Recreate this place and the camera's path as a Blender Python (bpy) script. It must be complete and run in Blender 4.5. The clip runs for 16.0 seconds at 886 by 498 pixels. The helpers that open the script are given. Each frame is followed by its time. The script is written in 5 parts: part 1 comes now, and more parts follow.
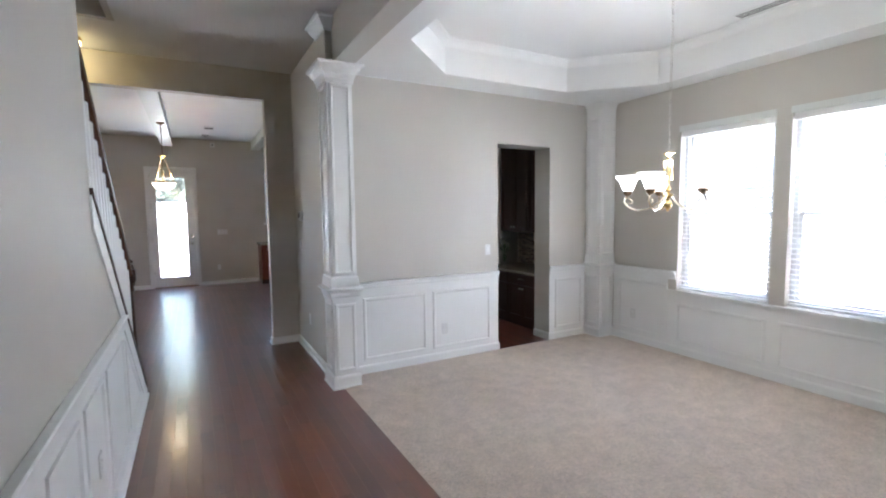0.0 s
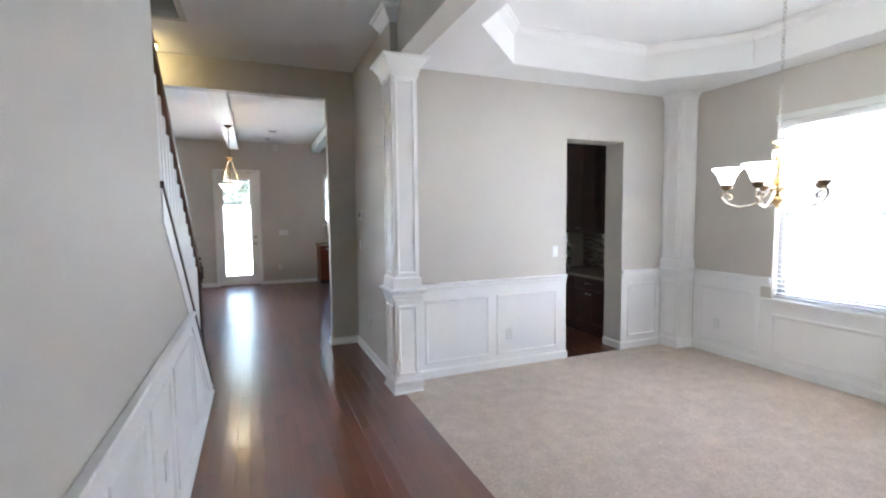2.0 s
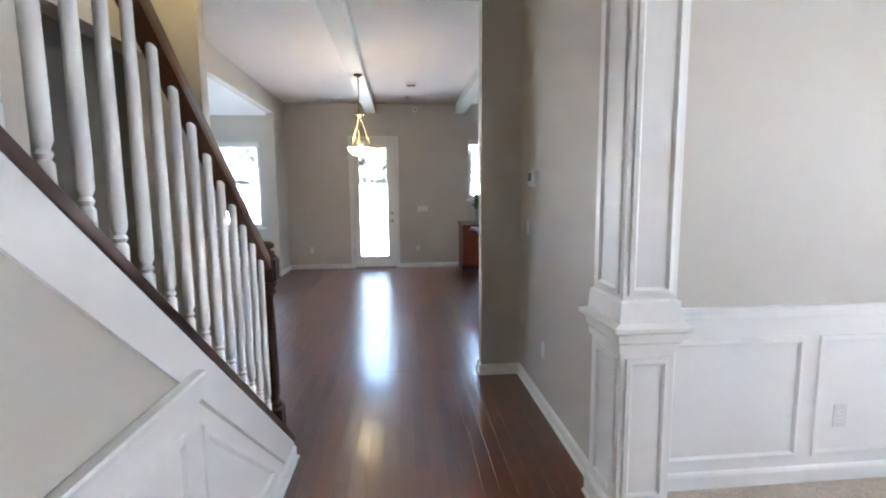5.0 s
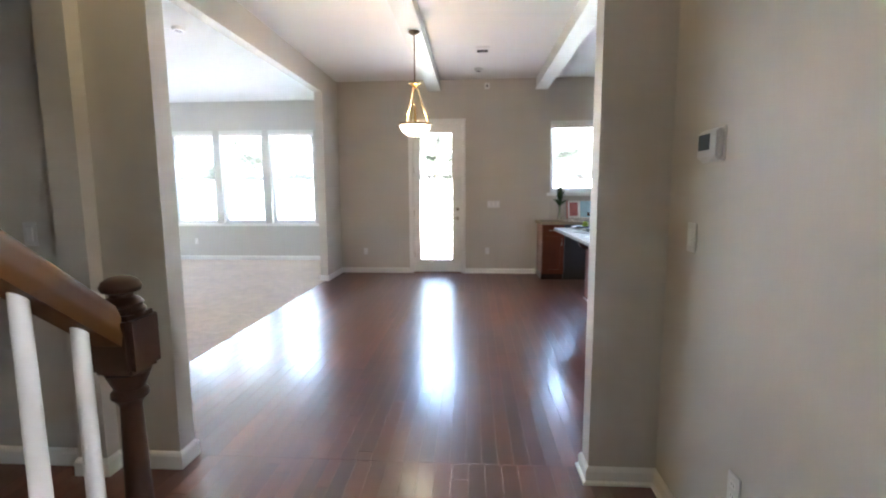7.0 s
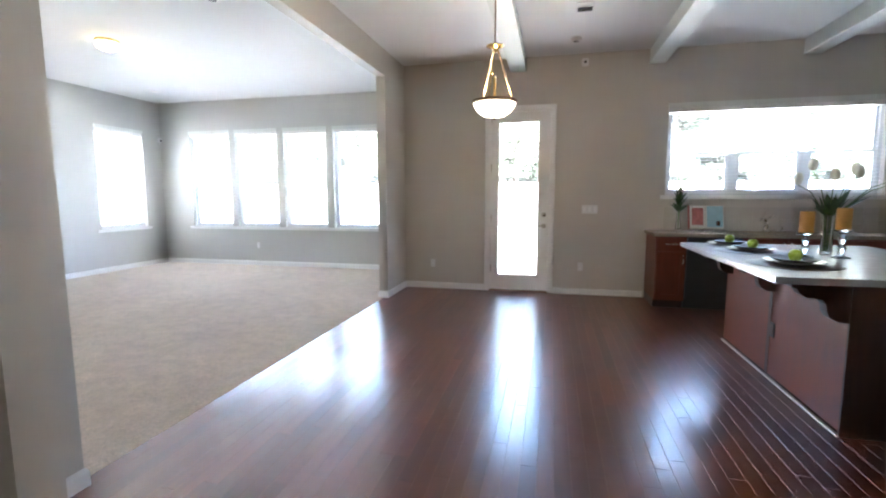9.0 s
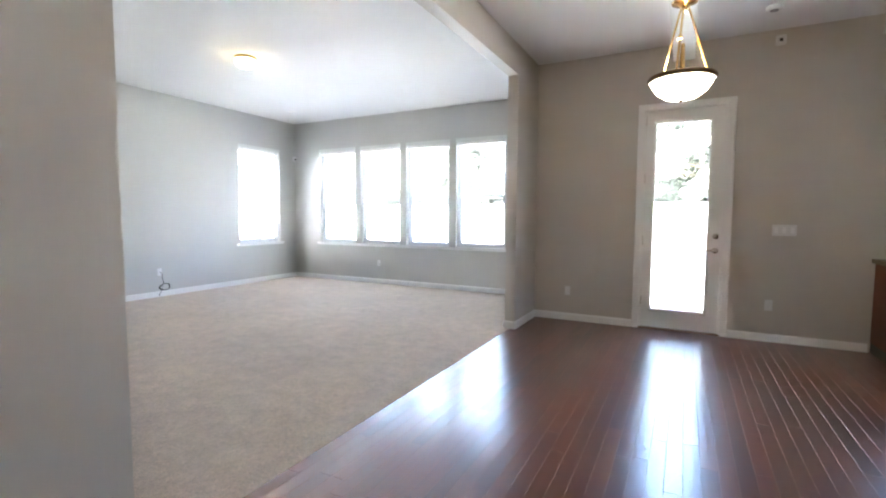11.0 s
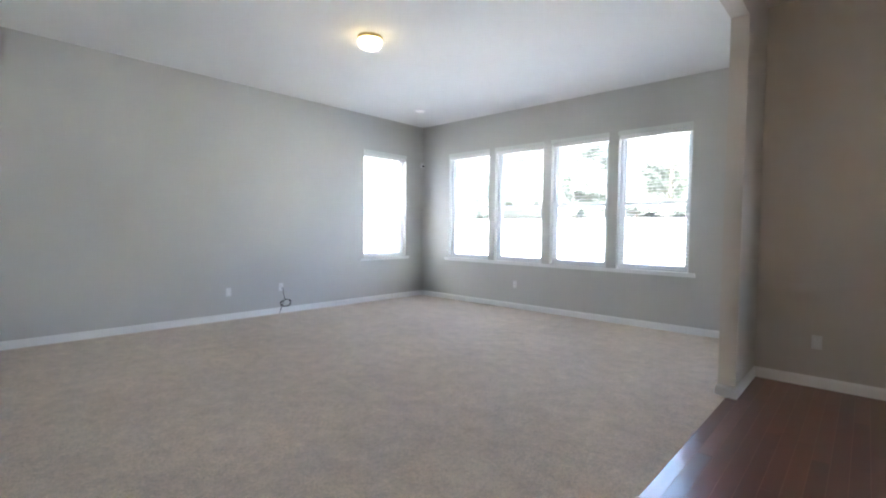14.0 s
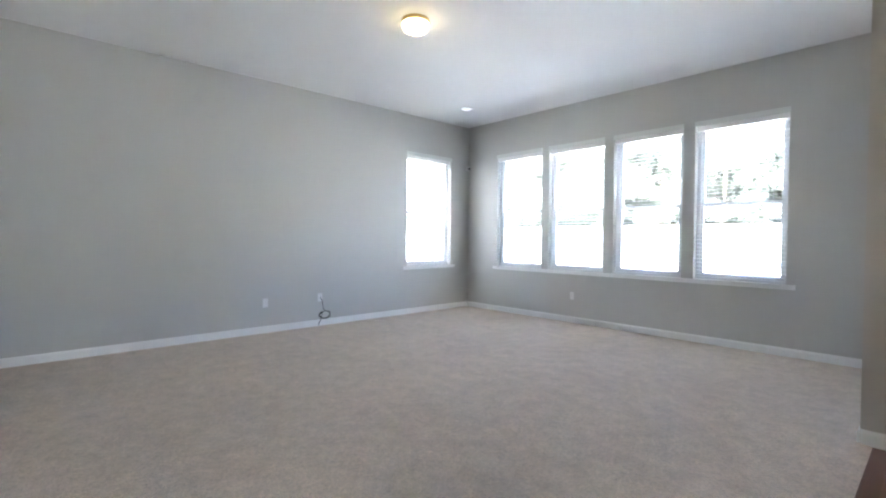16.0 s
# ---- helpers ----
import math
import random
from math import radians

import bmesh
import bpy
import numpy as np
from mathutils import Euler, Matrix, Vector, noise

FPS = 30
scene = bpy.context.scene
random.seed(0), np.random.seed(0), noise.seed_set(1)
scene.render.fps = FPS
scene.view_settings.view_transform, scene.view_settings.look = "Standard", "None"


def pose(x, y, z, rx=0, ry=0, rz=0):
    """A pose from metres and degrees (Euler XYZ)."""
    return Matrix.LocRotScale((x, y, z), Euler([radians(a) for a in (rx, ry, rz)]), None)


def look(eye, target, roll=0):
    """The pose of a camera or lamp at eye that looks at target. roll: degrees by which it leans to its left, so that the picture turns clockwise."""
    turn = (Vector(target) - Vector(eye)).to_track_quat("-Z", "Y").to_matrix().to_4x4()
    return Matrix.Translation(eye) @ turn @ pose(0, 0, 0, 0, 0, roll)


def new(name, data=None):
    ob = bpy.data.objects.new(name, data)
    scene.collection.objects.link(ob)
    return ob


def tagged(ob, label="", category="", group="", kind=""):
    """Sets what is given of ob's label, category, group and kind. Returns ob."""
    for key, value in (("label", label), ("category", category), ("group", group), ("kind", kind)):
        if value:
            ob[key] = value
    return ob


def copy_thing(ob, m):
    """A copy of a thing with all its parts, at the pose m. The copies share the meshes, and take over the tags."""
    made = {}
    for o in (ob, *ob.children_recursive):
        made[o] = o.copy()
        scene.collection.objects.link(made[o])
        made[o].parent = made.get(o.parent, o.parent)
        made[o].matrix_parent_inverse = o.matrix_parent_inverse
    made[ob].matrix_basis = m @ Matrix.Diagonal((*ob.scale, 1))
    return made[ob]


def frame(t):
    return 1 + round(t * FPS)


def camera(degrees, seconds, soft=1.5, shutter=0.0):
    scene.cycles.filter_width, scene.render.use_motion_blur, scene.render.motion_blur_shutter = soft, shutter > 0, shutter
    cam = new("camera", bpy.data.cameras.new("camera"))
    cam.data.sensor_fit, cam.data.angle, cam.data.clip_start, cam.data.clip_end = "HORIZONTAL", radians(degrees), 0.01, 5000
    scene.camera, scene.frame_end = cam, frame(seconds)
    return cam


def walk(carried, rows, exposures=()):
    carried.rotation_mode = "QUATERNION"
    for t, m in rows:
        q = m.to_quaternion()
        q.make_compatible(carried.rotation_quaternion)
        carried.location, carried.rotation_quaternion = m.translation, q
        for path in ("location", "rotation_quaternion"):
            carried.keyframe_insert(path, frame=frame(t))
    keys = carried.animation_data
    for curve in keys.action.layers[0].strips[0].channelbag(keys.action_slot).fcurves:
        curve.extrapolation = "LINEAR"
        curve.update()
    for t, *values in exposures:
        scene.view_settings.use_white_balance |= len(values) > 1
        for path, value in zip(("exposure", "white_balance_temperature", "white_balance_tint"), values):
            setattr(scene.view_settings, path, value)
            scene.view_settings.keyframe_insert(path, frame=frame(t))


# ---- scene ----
cam = camera(87.7, 16.0, soft=2.1)
METRES, EYE, TILT, LEAN, TURN = 8.0, 1.5, 0.0, 0.0, -28.8
EXPOSURES = [(0.0, 4.94, 5560), (1.5, 5.12, 5560), (3.0, 5.32, 5580), (4.5, 5.28, 5620), (7.0, 5.60, 5940), (8.0, 5.54, 5960),
             (9.0, 5.38, 5900), (11.5, 5.20, 6000), (12.5, 4.76, 6000), (16.0, 4.74, 5900)]
PATH = [
    (0, (0.12, -0.307, 1.587), (1.07, 1.445, 1.426), -0.7),
    (0.5, (0.119, -0.328, 1.582), (1.018, 1.453, 1.434), -0.7),
    (1, (0.117, -0.318, 1.586), (0.98, 1.482, 1.451), -0.6),
    (1.5, (0.114, -0.263, 1.562), (0.931, 1.558, 1.434), -0.6),
    (2, (0.098, -0.055, 1.544), (0.85, 1.792, 1.4), -0.6),
    (2.5, (0.108, 0.185, 1.527), (0.767, 2.065, 1.356), -0.6),
    (3, (0.16, 0.486, 1.509), (0.719, 2.398, 1.323), -0.9),
    (3.5, (0.168, 0.804, 1.497), (0.637, 2.738, 1.294), -0.9),
    (4, (0.176, 1.19, 1.489), (0.567, 3.14, 1.276), -1.1),
    (4.5, (0.254, 1.587, 1.465), (0.533, 3.555, 1.242), -0.8),
    (7, (0.367, 3.424, 1.392), (0.239, 5.405, 1.149), -0.3),
    (7.5, (0.355, 3.781, 1.39), (0.157, 5.755, 1.136), -0.2),
    (8, (0.339, 4.137, 1.382), (0.058, 6.101, 1.125), -0.1),
    (8.5, (0.27, 4.436, 1.379), (-0.087, 6.388, 1.13), -0.1),
    (9, (0.208, 4.711, 1.377), (-0.245, 6.645, 1.148), -0.1),
    (11.5, (-0.368, 5.563, 1.305), (-1.380, 7.283, 1.181), 0.5),
    (12, (-0.550, 5.710, 1.292), (-1.632, 7.388, 1.180), 0.7),
    (12.5, (-0.706, 5.900, 1.274), (-1.867, 7.524, 1.174), 0.95),
    (13, (-0.866, 6.120, 1.256), (-2.096, 7.694, 1.170), 0.95),
    (13.5, (-1.053, 6.286, 1.254), (-2.351, 7.805, 1.175), 1.0),
    (14, (-1.219, 6.423, 1.28), (-2.572, 7.893, 1.197), 0.7),
    (14.5, (-1.402, 6.538, 1.3), (-2.794, 7.972, 1.217), 0.5),
    (15, (-1.511, 6.633, 1.266), (-2.94, 8.03, 1.195), 0.6),
    (15.5, (-1.638, 6.708, 1.241), (-3.093, 8.079, 1.184), 0.6),
    (16, (-1.713, 6.75, 1.248), (-3.188, 8.099, 1.2), 0.4),
]
walk(cam, [(t, look(eye, target, roll)) for t, eye, target, roll in PATH],
     [(t, stops, kelvin, 9) for t, stops, kelvin in EXPOSURES])

# ---- world, sun, exposure ----
world = bpy.data.worlds.new("sky")
scene.world = world
world.use_nodes = True
wn = world.node_tree
sky = wn.nodes.new("ShaderNodeTexSky")
sky.sky_type = "NISHITA"
sky.sun_disc = False
sky.sun_elevation = radians(58)
sky.sun_rotation = radians(180)
sky.air_density, sky.dust_density, sky.ozone_density = 1.0, 5.0, 1.0
wn.links.new(sky.outputs["Color"], wn.nodes["Background"].inputs["Color"])
wn.nodes["Background"].inputs["Strength"].default_value = 0.15
sun = new("sun", bpy.data.lights.new("sun", "SUN"))
sun.data.energy, sun.data.angle, sun.data.color = 5.0, radians(10), (1.0, 0.985, 0.96)
sun.matrix_world = look((0, 0, 0), (0.0, 0.5, -0.85))



def bulb(name, x, y, z, watts, colour):
    ob = new(name, bpy.data.lights.new(name, "POINT"))
    ob.data.energy, ob.data.color, ob.data.shadow_soft_size = watts, colour, 0.05
    ob.location = (x, y, z)


bulb("pendant_bulb", -0.250, 8.46, 2.20, 0.7, (1.0, 0.68, 0.32))
bulb("chandelier_bulb", 3.08, 1.81, 1.90, 1.1, (1.0, 0.90, 0.76))

# ---- materials ----


def node_mat(name):
    m = bpy.data.materials.new(name)
    m.use_nodes = True
    return m, m.node_tree, m.node_tree.nodes["Principled BSDF"]


def paint(name, col, rough=0.5, var=0.05, scale=3.0, fine=220.0, bump=0.05, metal=0.0, coat=0.0, dist=0.002, stretch=(1, 1, 1), islands=0.0, pieces=0.0):
    """A surface with colour variation at two scales, fine relief and uneven gloss."""
    m, nt, b = node_mat(name)
    N, L = nt.nodes.new, nt.links.new
    tc, mp = N("ShaderNodeTexCoord"), N("ShaderNodeMapping")
    mp.inputs["Scale"].default_value = stretch
    L(tc.outputs["Object"], mp.inputs["Vector"])
    big, small = N("ShaderNodeTexNoise"), N("ShaderNodeTexNoise")
    big.inputs["Scale"].default_value, big.inputs["Detail"].default_value = scale, 6
    small.inputs["Scale"].default_value, small.inputs["Detail"].default_value = fine, 3
    L(mp.outputs["Vector"], big.inputs["Vector"])
    L(mp.outputs["Vector"], small.inputs["Vector"])
    add = N("ShaderNodeMath")
    add.operation = "MULTIPLY_ADD"
    add.inputs[1].default_value = 0.35
    L(small.outputs["Fac"], add.inputs[0])
    L(big.outputs["Fac"], add.inputs[2])
    ramp = N("ShaderNodeMapRange")
    ramp.inputs["From Min"].default_value, ramp.inputs["From Max"].default_value = 0.35, 1.0
    ramp.inputs["To Min"].default_value, ramp.inputs["To Max"].default_value = 1 - var, 1 + var
    L(add.outputs[0], ramp.inputs["Value"])
    factor = ramp.outputs["Result"]
    for amount, node, sock in ((islands, "ShaderNodeNewGeometry", "Random Per Island"), (pieces, "ShaderNodeObjectInfo", "Random")):
        if amount:
            src, rng, mul = N(node), N("ShaderNodeMapRange"), N("ShaderNodeMath")
            rng.inputs["To Min"].default_value, rng.inputs["To Max"].default_value = 1 - amount, 1 + amount
            L(src.outputs[sock], rng.inputs["Value"])
            mul.operation = "MULTIPLY"
            L(factor, mul.inputs[0])
            L(rng.outputs["Result"], mul.inputs[1])
            factor = mul.outputs[0]
    mix = N("ShaderNodeVectorMath")
    mix.operation = "SCALE"
    mix.inputs[0].default_value = col
    L(factor, mix.inputs["Scale"])
    L(mix.outputs["Vector"], b.inputs["Base Color"])
    rr = N("ShaderNodeMapRange")
    rr.inputs["To Min"].default_value, rr.inputs["To Max"].default_value = max(rough - 0.07, 0.02), min(rough + 0.07, 1)
    L(big.outputs["Fac"], rr.inputs["Value"])
    L(rr.outputs["Result"], b.inputs["Roughness"])
    b.inputs["Metallic"].default_value = metal
    b.inputs["Coat Weight"].default_value = coat
    b.inputs["Coat Roughness"].default_value = 0.12
    if bump:
        bp = N("ShaderNodeBump")
        bp.inputs["Strength"].default_value, bp.inputs["Distance"].default_value = bump, dist
        L(small.outputs["Fac"], bp.inputs["Height"])
        L(bp.outputs["Normal"], b.inputs["Normal"])
    return m


def wood_floor_mat(name, joined):
    """Dark red-brown strip flooring: each strip its own tone, grain along y, satin lacquer."""
    m, nt, b = node_mat(name)
    N, L = nt.nodes.new, nt.links.new
    geo = N("ShaderNodeNewGeometry")
    rnd = geo.outputs["Random Per Island"] if joined else N("ShaderNodeObjectInfo").outputs["Random"]
    shift, mp = N("ShaderNodeVectorMath"), N("ShaderNodeVectorMath")
    comb = N("ShaderNodeCombineXYZ")
    k = N("ShaderNodeMath")
    k.operation = "MULTIPLY"
    k.inputs[1].default_value = 37.0
    L(rnd, k.inputs[0])
    L(k.outputs[0], comb.inputs["Y"])
    L(k.outputs[0], comb.inputs["Z"])
    shift.operation = "ADD"
    L(geo.outputs["Position"], shift.inputs[0])
    L(comb.outputs[0], shift.inputs[1])
    mp.operation = "MULTIPLY"
    mp.inputs[1].default_value = (16, 1.0, 10)
    L(shift.outputs[0], mp.inputs[0])
    grain = N("ShaderNodeTexNoise")
    grain.inputs["Scale"].default_value, grain.inputs["Detail"].default_value = 1.4, 3
    L(mp.outputs[0], grain.inputs["Vector"])
    ramp = N("ShaderNodeValToRGB")
    e = ramp.color_ramp.elements
    e[0].position, e[0].color = 0.2, (0.112, 0.0300, 0.0155, 1)
    e[1].position, e[1].color = 0.8, (0.150, 0.0420, 0.0205, 1)
    L(grain.outputs["Fac"], ramp.inputs["Fac"])
    tone = N("ShaderNodeMapRange")
    tone.inputs["To Min"].default_value, tone.inputs["To Max"].default_value = 0.76, 1.26
    L(rnd, tone.inputs["Value"])
    sc = N("ShaderNodeVectorMath")
    sc.operation = "SCALE"
    L(ramp.outputs["Color"], sc.inputs[0])
    L(tone.outputs["Result"], sc.inputs["Scale"])
    L(sc.outputs["Vector"], b.inputs["Base Color"])
    dull = N("ShaderNodeTexNoise")
    dull.inputs["Scale"].default_value, dull.inputs["Detail"].default_value = 1.3, 5
    L(geo.outputs["Position"], dull.inputs["Vector"])
    rr = N("ShaderNodeMapRange")
    rr.inputs["From Min"].default_value, rr.inputs["From Max"].default_value = 0.3, 0.75
    rr.inputs["To Min"].default_value, rr.inputs["To Max"].default_value = 0.278, 0.31
    L(dull.outputs["Fac"], rr.inputs["Value"])
    L(rr.outputs["Result"], b.inputs["Roughness"])
    b.inputs["Specular IOR Level"].default_value = 0.90
    b.inputs["Coat Weight"].default_value = 0.75
    b.inputs["Coat Roughness"].default_value = 0.175
    return m


def carpet_mat(name, col):
    m, nt, b = node_mat(name)
    N, L = nt.nodes.new, nt.links.new
    tc = N("ShaderNodeTexCoord")
    scales = ((1.1, 4), (7.0, 5), (48.0, 4), (170.0, 3))
    ns = []
    for s, d in scales:
        n = N("ShaderNodeTexNoise")
        n.inputs["Scale"].default_value, n.inputs["Detail"].default_value = s, d
        L(tc.outputs["Object"], n.inputs["Vector"])
        ns.append(n)
    total = None
    for n, w in zip(ns, (0.07, 0.11, 0.14, 0.30)):
        rng = N("ShaderNodeMapRange")
        rng.inputs["From Min"].default_value, rng.inputs["From Max"].default_value = 0.25, 0.75
        rng.inputs["To Min"].default_value, rng.inputs["To Max"].default_value = 1 - w, 1 + w
        L(n.outputs["Fac"], rng.inputs["Value"])
        if total is None:
            total = rng.outputs["Result"]
        else:
            mul = N("ShaderNodeMath")
            mul.operation = "MULTIPLY"
            L(total, mul.inputs[0])
            L(rng.outputs["Result"], mul.inputs[1])
            total = mul.outputs[0]
    sc = N("ShaderNodeVectorMath")
    sc.operation = "SCALE"
    sc.inputs[0].default_value = col
    L(total, sc.inputs["Scale"])
    L(sc.outputs["Vector"], b.inputs["Base Color"])
    b.inputs["Roughness"].default_value = 0.95
    b.inputs["Specular IOR Level"].default_value = 0.1
    b.inputs["Sheen Weight"].default_value = 0.25
    hsum = N("ShaderNodeMath")
    hsum.operation = "MULTIPLY_ADD"
    hsum.inputs[1].default_value = 1.0
    L(ns[2].outputs["Fac"], hsum.inputs[0])
    L(ns[3].outputs["Fac"], hsum.inputs[2])
    bp = N("ShaderNodeBump")
    bp.inputs["Strength"].default_value, bp.inputs["Distance"].default_value = 0.85, 0.012
    L(hsum.outputs[0], bp.inputs["Height"])
    L(bp.outputs["Normal"], b.inputs["Normal"])
    return m


def glass_mat(name, col=(1, 1, 1), rough=0.0, ior=1.45):
    m, nt, b = node_mat(name)
    b.inputs["Base Color"].default_value = (*col, 1)
    b.inputs["Transmission Weight"].default_value = 1.0
    b.inputs["Roughness"].default_value = rough
    b.inputs["IOR"].default_value = ior
    return m


def glow(name, col, strength):
    """Frosted glass lit from within."""
    m, nt, b = node_mat(name)
    b.inputs["Base Color"].default_value = (0.8, 0.78, 0.72, 1)
    b.inputs["Roughness"].default_value = 0.35
    b.inputs["Emission Color"].default_value = (*col, 1)
    b.inputs["Emission Strength"].default_value = strength
    return m


WALL = paint("greige_wall_paint", (0.565, 0.535, 0.485), 0.55, 0.025, 1.2, 260, 0.06)
WALL_LIVING = paint("cool_grey_wall_paint", (0.55, 0.548, 0.520), 0.55, 0.025, 1.2, 260, 0.06)
CEIL = paint("flat_white_ceiling_paint", (0.84, 0.84, 0.83), 0.85, 0.02, 1.0, 180, 0.12)
WHITE = paint("white_semigloss_trim", (0.84, 0.84, 0.83), 0.37, 0.02, 2.5, 60, 0.0)
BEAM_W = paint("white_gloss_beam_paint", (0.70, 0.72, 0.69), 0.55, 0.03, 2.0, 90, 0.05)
VINYL = paint("white_window_vinyl", (0.71, 0.725, 0.73), 0.35, 0.03, 4, 120, 0.03)
def slat_mat():
    """White slats thin enough to pass some daylight."""
    m, nt, b = node_mat("white_blind_slat")
    b.inputs["Base Color"].default_value = (0.80, 0.81, 0.81, 1)
    b.inputs["Roughness"].default_value = 0.4
    tr, mx = nt.nodes.new("ShaderNodeBsdfTranslucent"), nt.nodes.new("ShaderNodeMixShader")
    tr.inputs["Color"].default_value = (0.85, 0.86, 0.86, 1)
    mx.inputs[0].default_value = 0.15
    nt.links.new(b.outputs[0], mx.inputs[1])
    nt.links.new(tr.outputs[0], mx.inputs[2])
    nt.links.new(mx.outputs[0], nt.nodes["Material Output"].inputs["Surface"])
    return m


SLAT = slat_mat()
PLATE = paint("white_plastic_plate", (0.74, 0.74, 0.73), 0.35, 0.02, 20, 300, 0.02)
DARKP = paint("dark_slot_plastic", (0.05, 0.05, 0.05), 0.5, 0.05)
LCD = paint("grey_lcd_screen", (0.05, 0.055, 0.05), 0.3, 0.05)
OAK = wood_floor_mat("cherry_floor_strip", False)
OAK_J = wood_floor_mat("cherry_floor_strip_far", True)
SUBFLOOR = paint("dark_subfloor", (0.18, 0.080, 0.050), 0.35, 0.1)
CARPET = carpet_mat("beige_cut_pile_carpet", (0.605, 0.512, 0.425))
RAILWOOD = paint("stained_oak_rail", (0.105, 0.041, 0.011), 0.45, 0.14, 4, 60, 0.04, stretch=(14, 1.4, 14))
NEWELWOOD = paint("dark_stained_newel_wood", (0.045, 0.018, 0.009), 0.45, 0.14, 5, 60, 0.04, stretch=(14, 14, 1.5))
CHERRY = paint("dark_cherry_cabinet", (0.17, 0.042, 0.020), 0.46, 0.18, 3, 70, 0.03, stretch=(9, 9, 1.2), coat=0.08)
# darker copy of CHERRY with shade put into its colour: bodies, ends, toe kicks
CHERRY_SHADED = paint("dark_cabinet_shade_tint", (0.050, 0.018, 0.011), 0.34, 0.30, 3, 70, 0.05, stretch=(9, 9, 1.2), coat=0.2)
ISLANDTOP = paint("pale_grey_laminate_top", (0.36, 0.36, 0.38), 0.22, 0.06, 14, 160, 0.01)
GRANITE = paint("speckled_beige_granite", (0.42, 0.37, 0.30), 0.18, 0.35, 60, 240, 0.01)
STEEL = paint("black_stainless_dishwasher", (0.06, 0.06, 0.065), 0.35, 0.1, 3, 200, 0.02, metal=0.3)
NICKEL = paint("brushed_nickel", (0.55, 0.53, 0.49), 0.28, 0.08, 20, 300, 0.02, metal=1.0)
BRASS = paint("antique_brass", (0.62, 0.46, 0.22), 0.24, 0.15, 25, 300, 0.02, metal=1.0)
BRONZE = paint("aged_bronze", (0.22, 0.15, 0.09), 0.35, 0.2, 25, 300, 0.03, metal=0.9)
SILVERARM = paint("satin_silver_brass_arm", (0.66, 0.60, 0.48), 0.25, 0.1, 25, 300, 0.02, metal=1.0)
PANE = glass_mat("window_glass")
CRYSTAL = glass_mat("clear_table_glass", (0.96, 0.98, 0.98), 0.01)
BOWL = glow("pendant_bowl_glass", (1.0, 0.84, 0.55), 0.26)
SHADE = glow("chandelier_shade_glass", (1.0, 0.94, 0.84), 0.30)
DOME_HALL = glow("hall_lamp_dome", (1.0, 0.72, 0.30), 0.55)
DOME = glow("flush_lamp_dome", (1.0, 0.78, 0.40), 0.7)
CANLENS = glow("recessed_lens", (1.0, 0.96, 0.9), 0.07)
WAX = paint("honey_candle_wax", (0.66, 0.33, 0.07), 0.45, 0.08, 9, 60, 0.05)
APPLE = paint("green_apple_skin", (0.30, 0.40, 0.05), 0.28, 0.18, 9, 60, 0.02)
CHINA = paint("white_china", (0.82, 0.82, 0.80), 0.12, 0.02)
CHARGER = paint("dark_grey_charger", (0.045, 0.043, 0.045), 0.45, 0.15, 30, 200, 0.15)
LEAF = paint("dark_green_leaf", (0.035, 0.085, 0.022), 0.45, 0.3, 12, 60, 0.05, islands=0.3)
PETAL = paint("cream_tulip_petal", (0.76, 0.74, 0.62), 0.5, 0.08, 14, 70, 0.05, islands=0.08)
STEM = paint("green_stem", (0.09, 0.16, 0.045), 0.5, 0.1)
PAPER = paint("book_page", (0.72, 0.71, 0.68), 0.6, 0.04)
REDINK = paint("red_print", (0.40, 0.13, 0.12), 0.5, 0.4, 25, 60, 0)
BLUEINK = paint("pale_blue_print", (0.33, 0.52, 0.60), 0.5, 0.12, 12, 60, 0)
SOAP = paint("olive_bottle", (0.16, 0.17, 0.03), 0.25, 0.1)
BLACKCORD = paint("black_cord", (0.02, 0.02, 0.02), 0.5, 0.1)
TILE = paint("stone_mosaic_piece", (0.36, 0.31, 0.25), 0.28, 0.15, 20, 90, 0.05, islands=0.55)
GROUT = paint("grey_grout", (0.32, 0.30, 0.27), 0.85, 0.08)
SPLASH = paint("greige_wall_tile", (0.50, 0.47, 0.425), 0.4, 0.06, 6, 120, 0.03)
SOIL = paint("pale_dry_soil", (0.61, 0.605, 0.59), 0.95, 0.18, 0.35, 14, 0.4, dist=0.03)
BARK = paint("grey_brown_bark", (0.16, 0.12, 0.09), 0.9, 0.25, 4, 30, 0.5, dist=0.02)
FOLIAGE = paint("mixed_green_foliage", (0.115, 0.128, 0.108), 0.6, 0.20, 0.25, 6, 0.1, islands=0.35)
fo = FOLIAGE.node_tree
tl_, mx_ = fo.nodes.new("ShaderNodeBsdfTranslucent"), fo.nodes.new("ShaderNodeMixShader")
tl_.inputs["Color"].default_value = (0.32, 0.35, 0.30, 1)
mx_.inputs[0].default_value = 0.5
fo.links.new(fo.nodes["Principled BSDF"].outputs[0], mx_.inputs[1])
fo.links.new(tl_.outputs[0], mx_.inputs[2])
fo.links.new(mx_.outputs[0], fo.nodes["Material Output"].inputs["Surface"])
SIDING = paint("pale_vinyl_siding", (0.62, 0.61, 0.58), 0.5, 0.05, 0.8, 60, 0.05)
SHUTTER = paint("slate_shutter", (0.045, 0.05, 0.06), 0.5, 0.08)
SHINGLE = paint("grey_shingles", (0.12, 0.115, 0.11), 0.9, 0.2, 3, 40, 0.3)
HOUSEGLASS = paint("dark_window_glass", (0.04, 0.045, 0.05), 0.08, 0.1)

# ---- building helpers ----


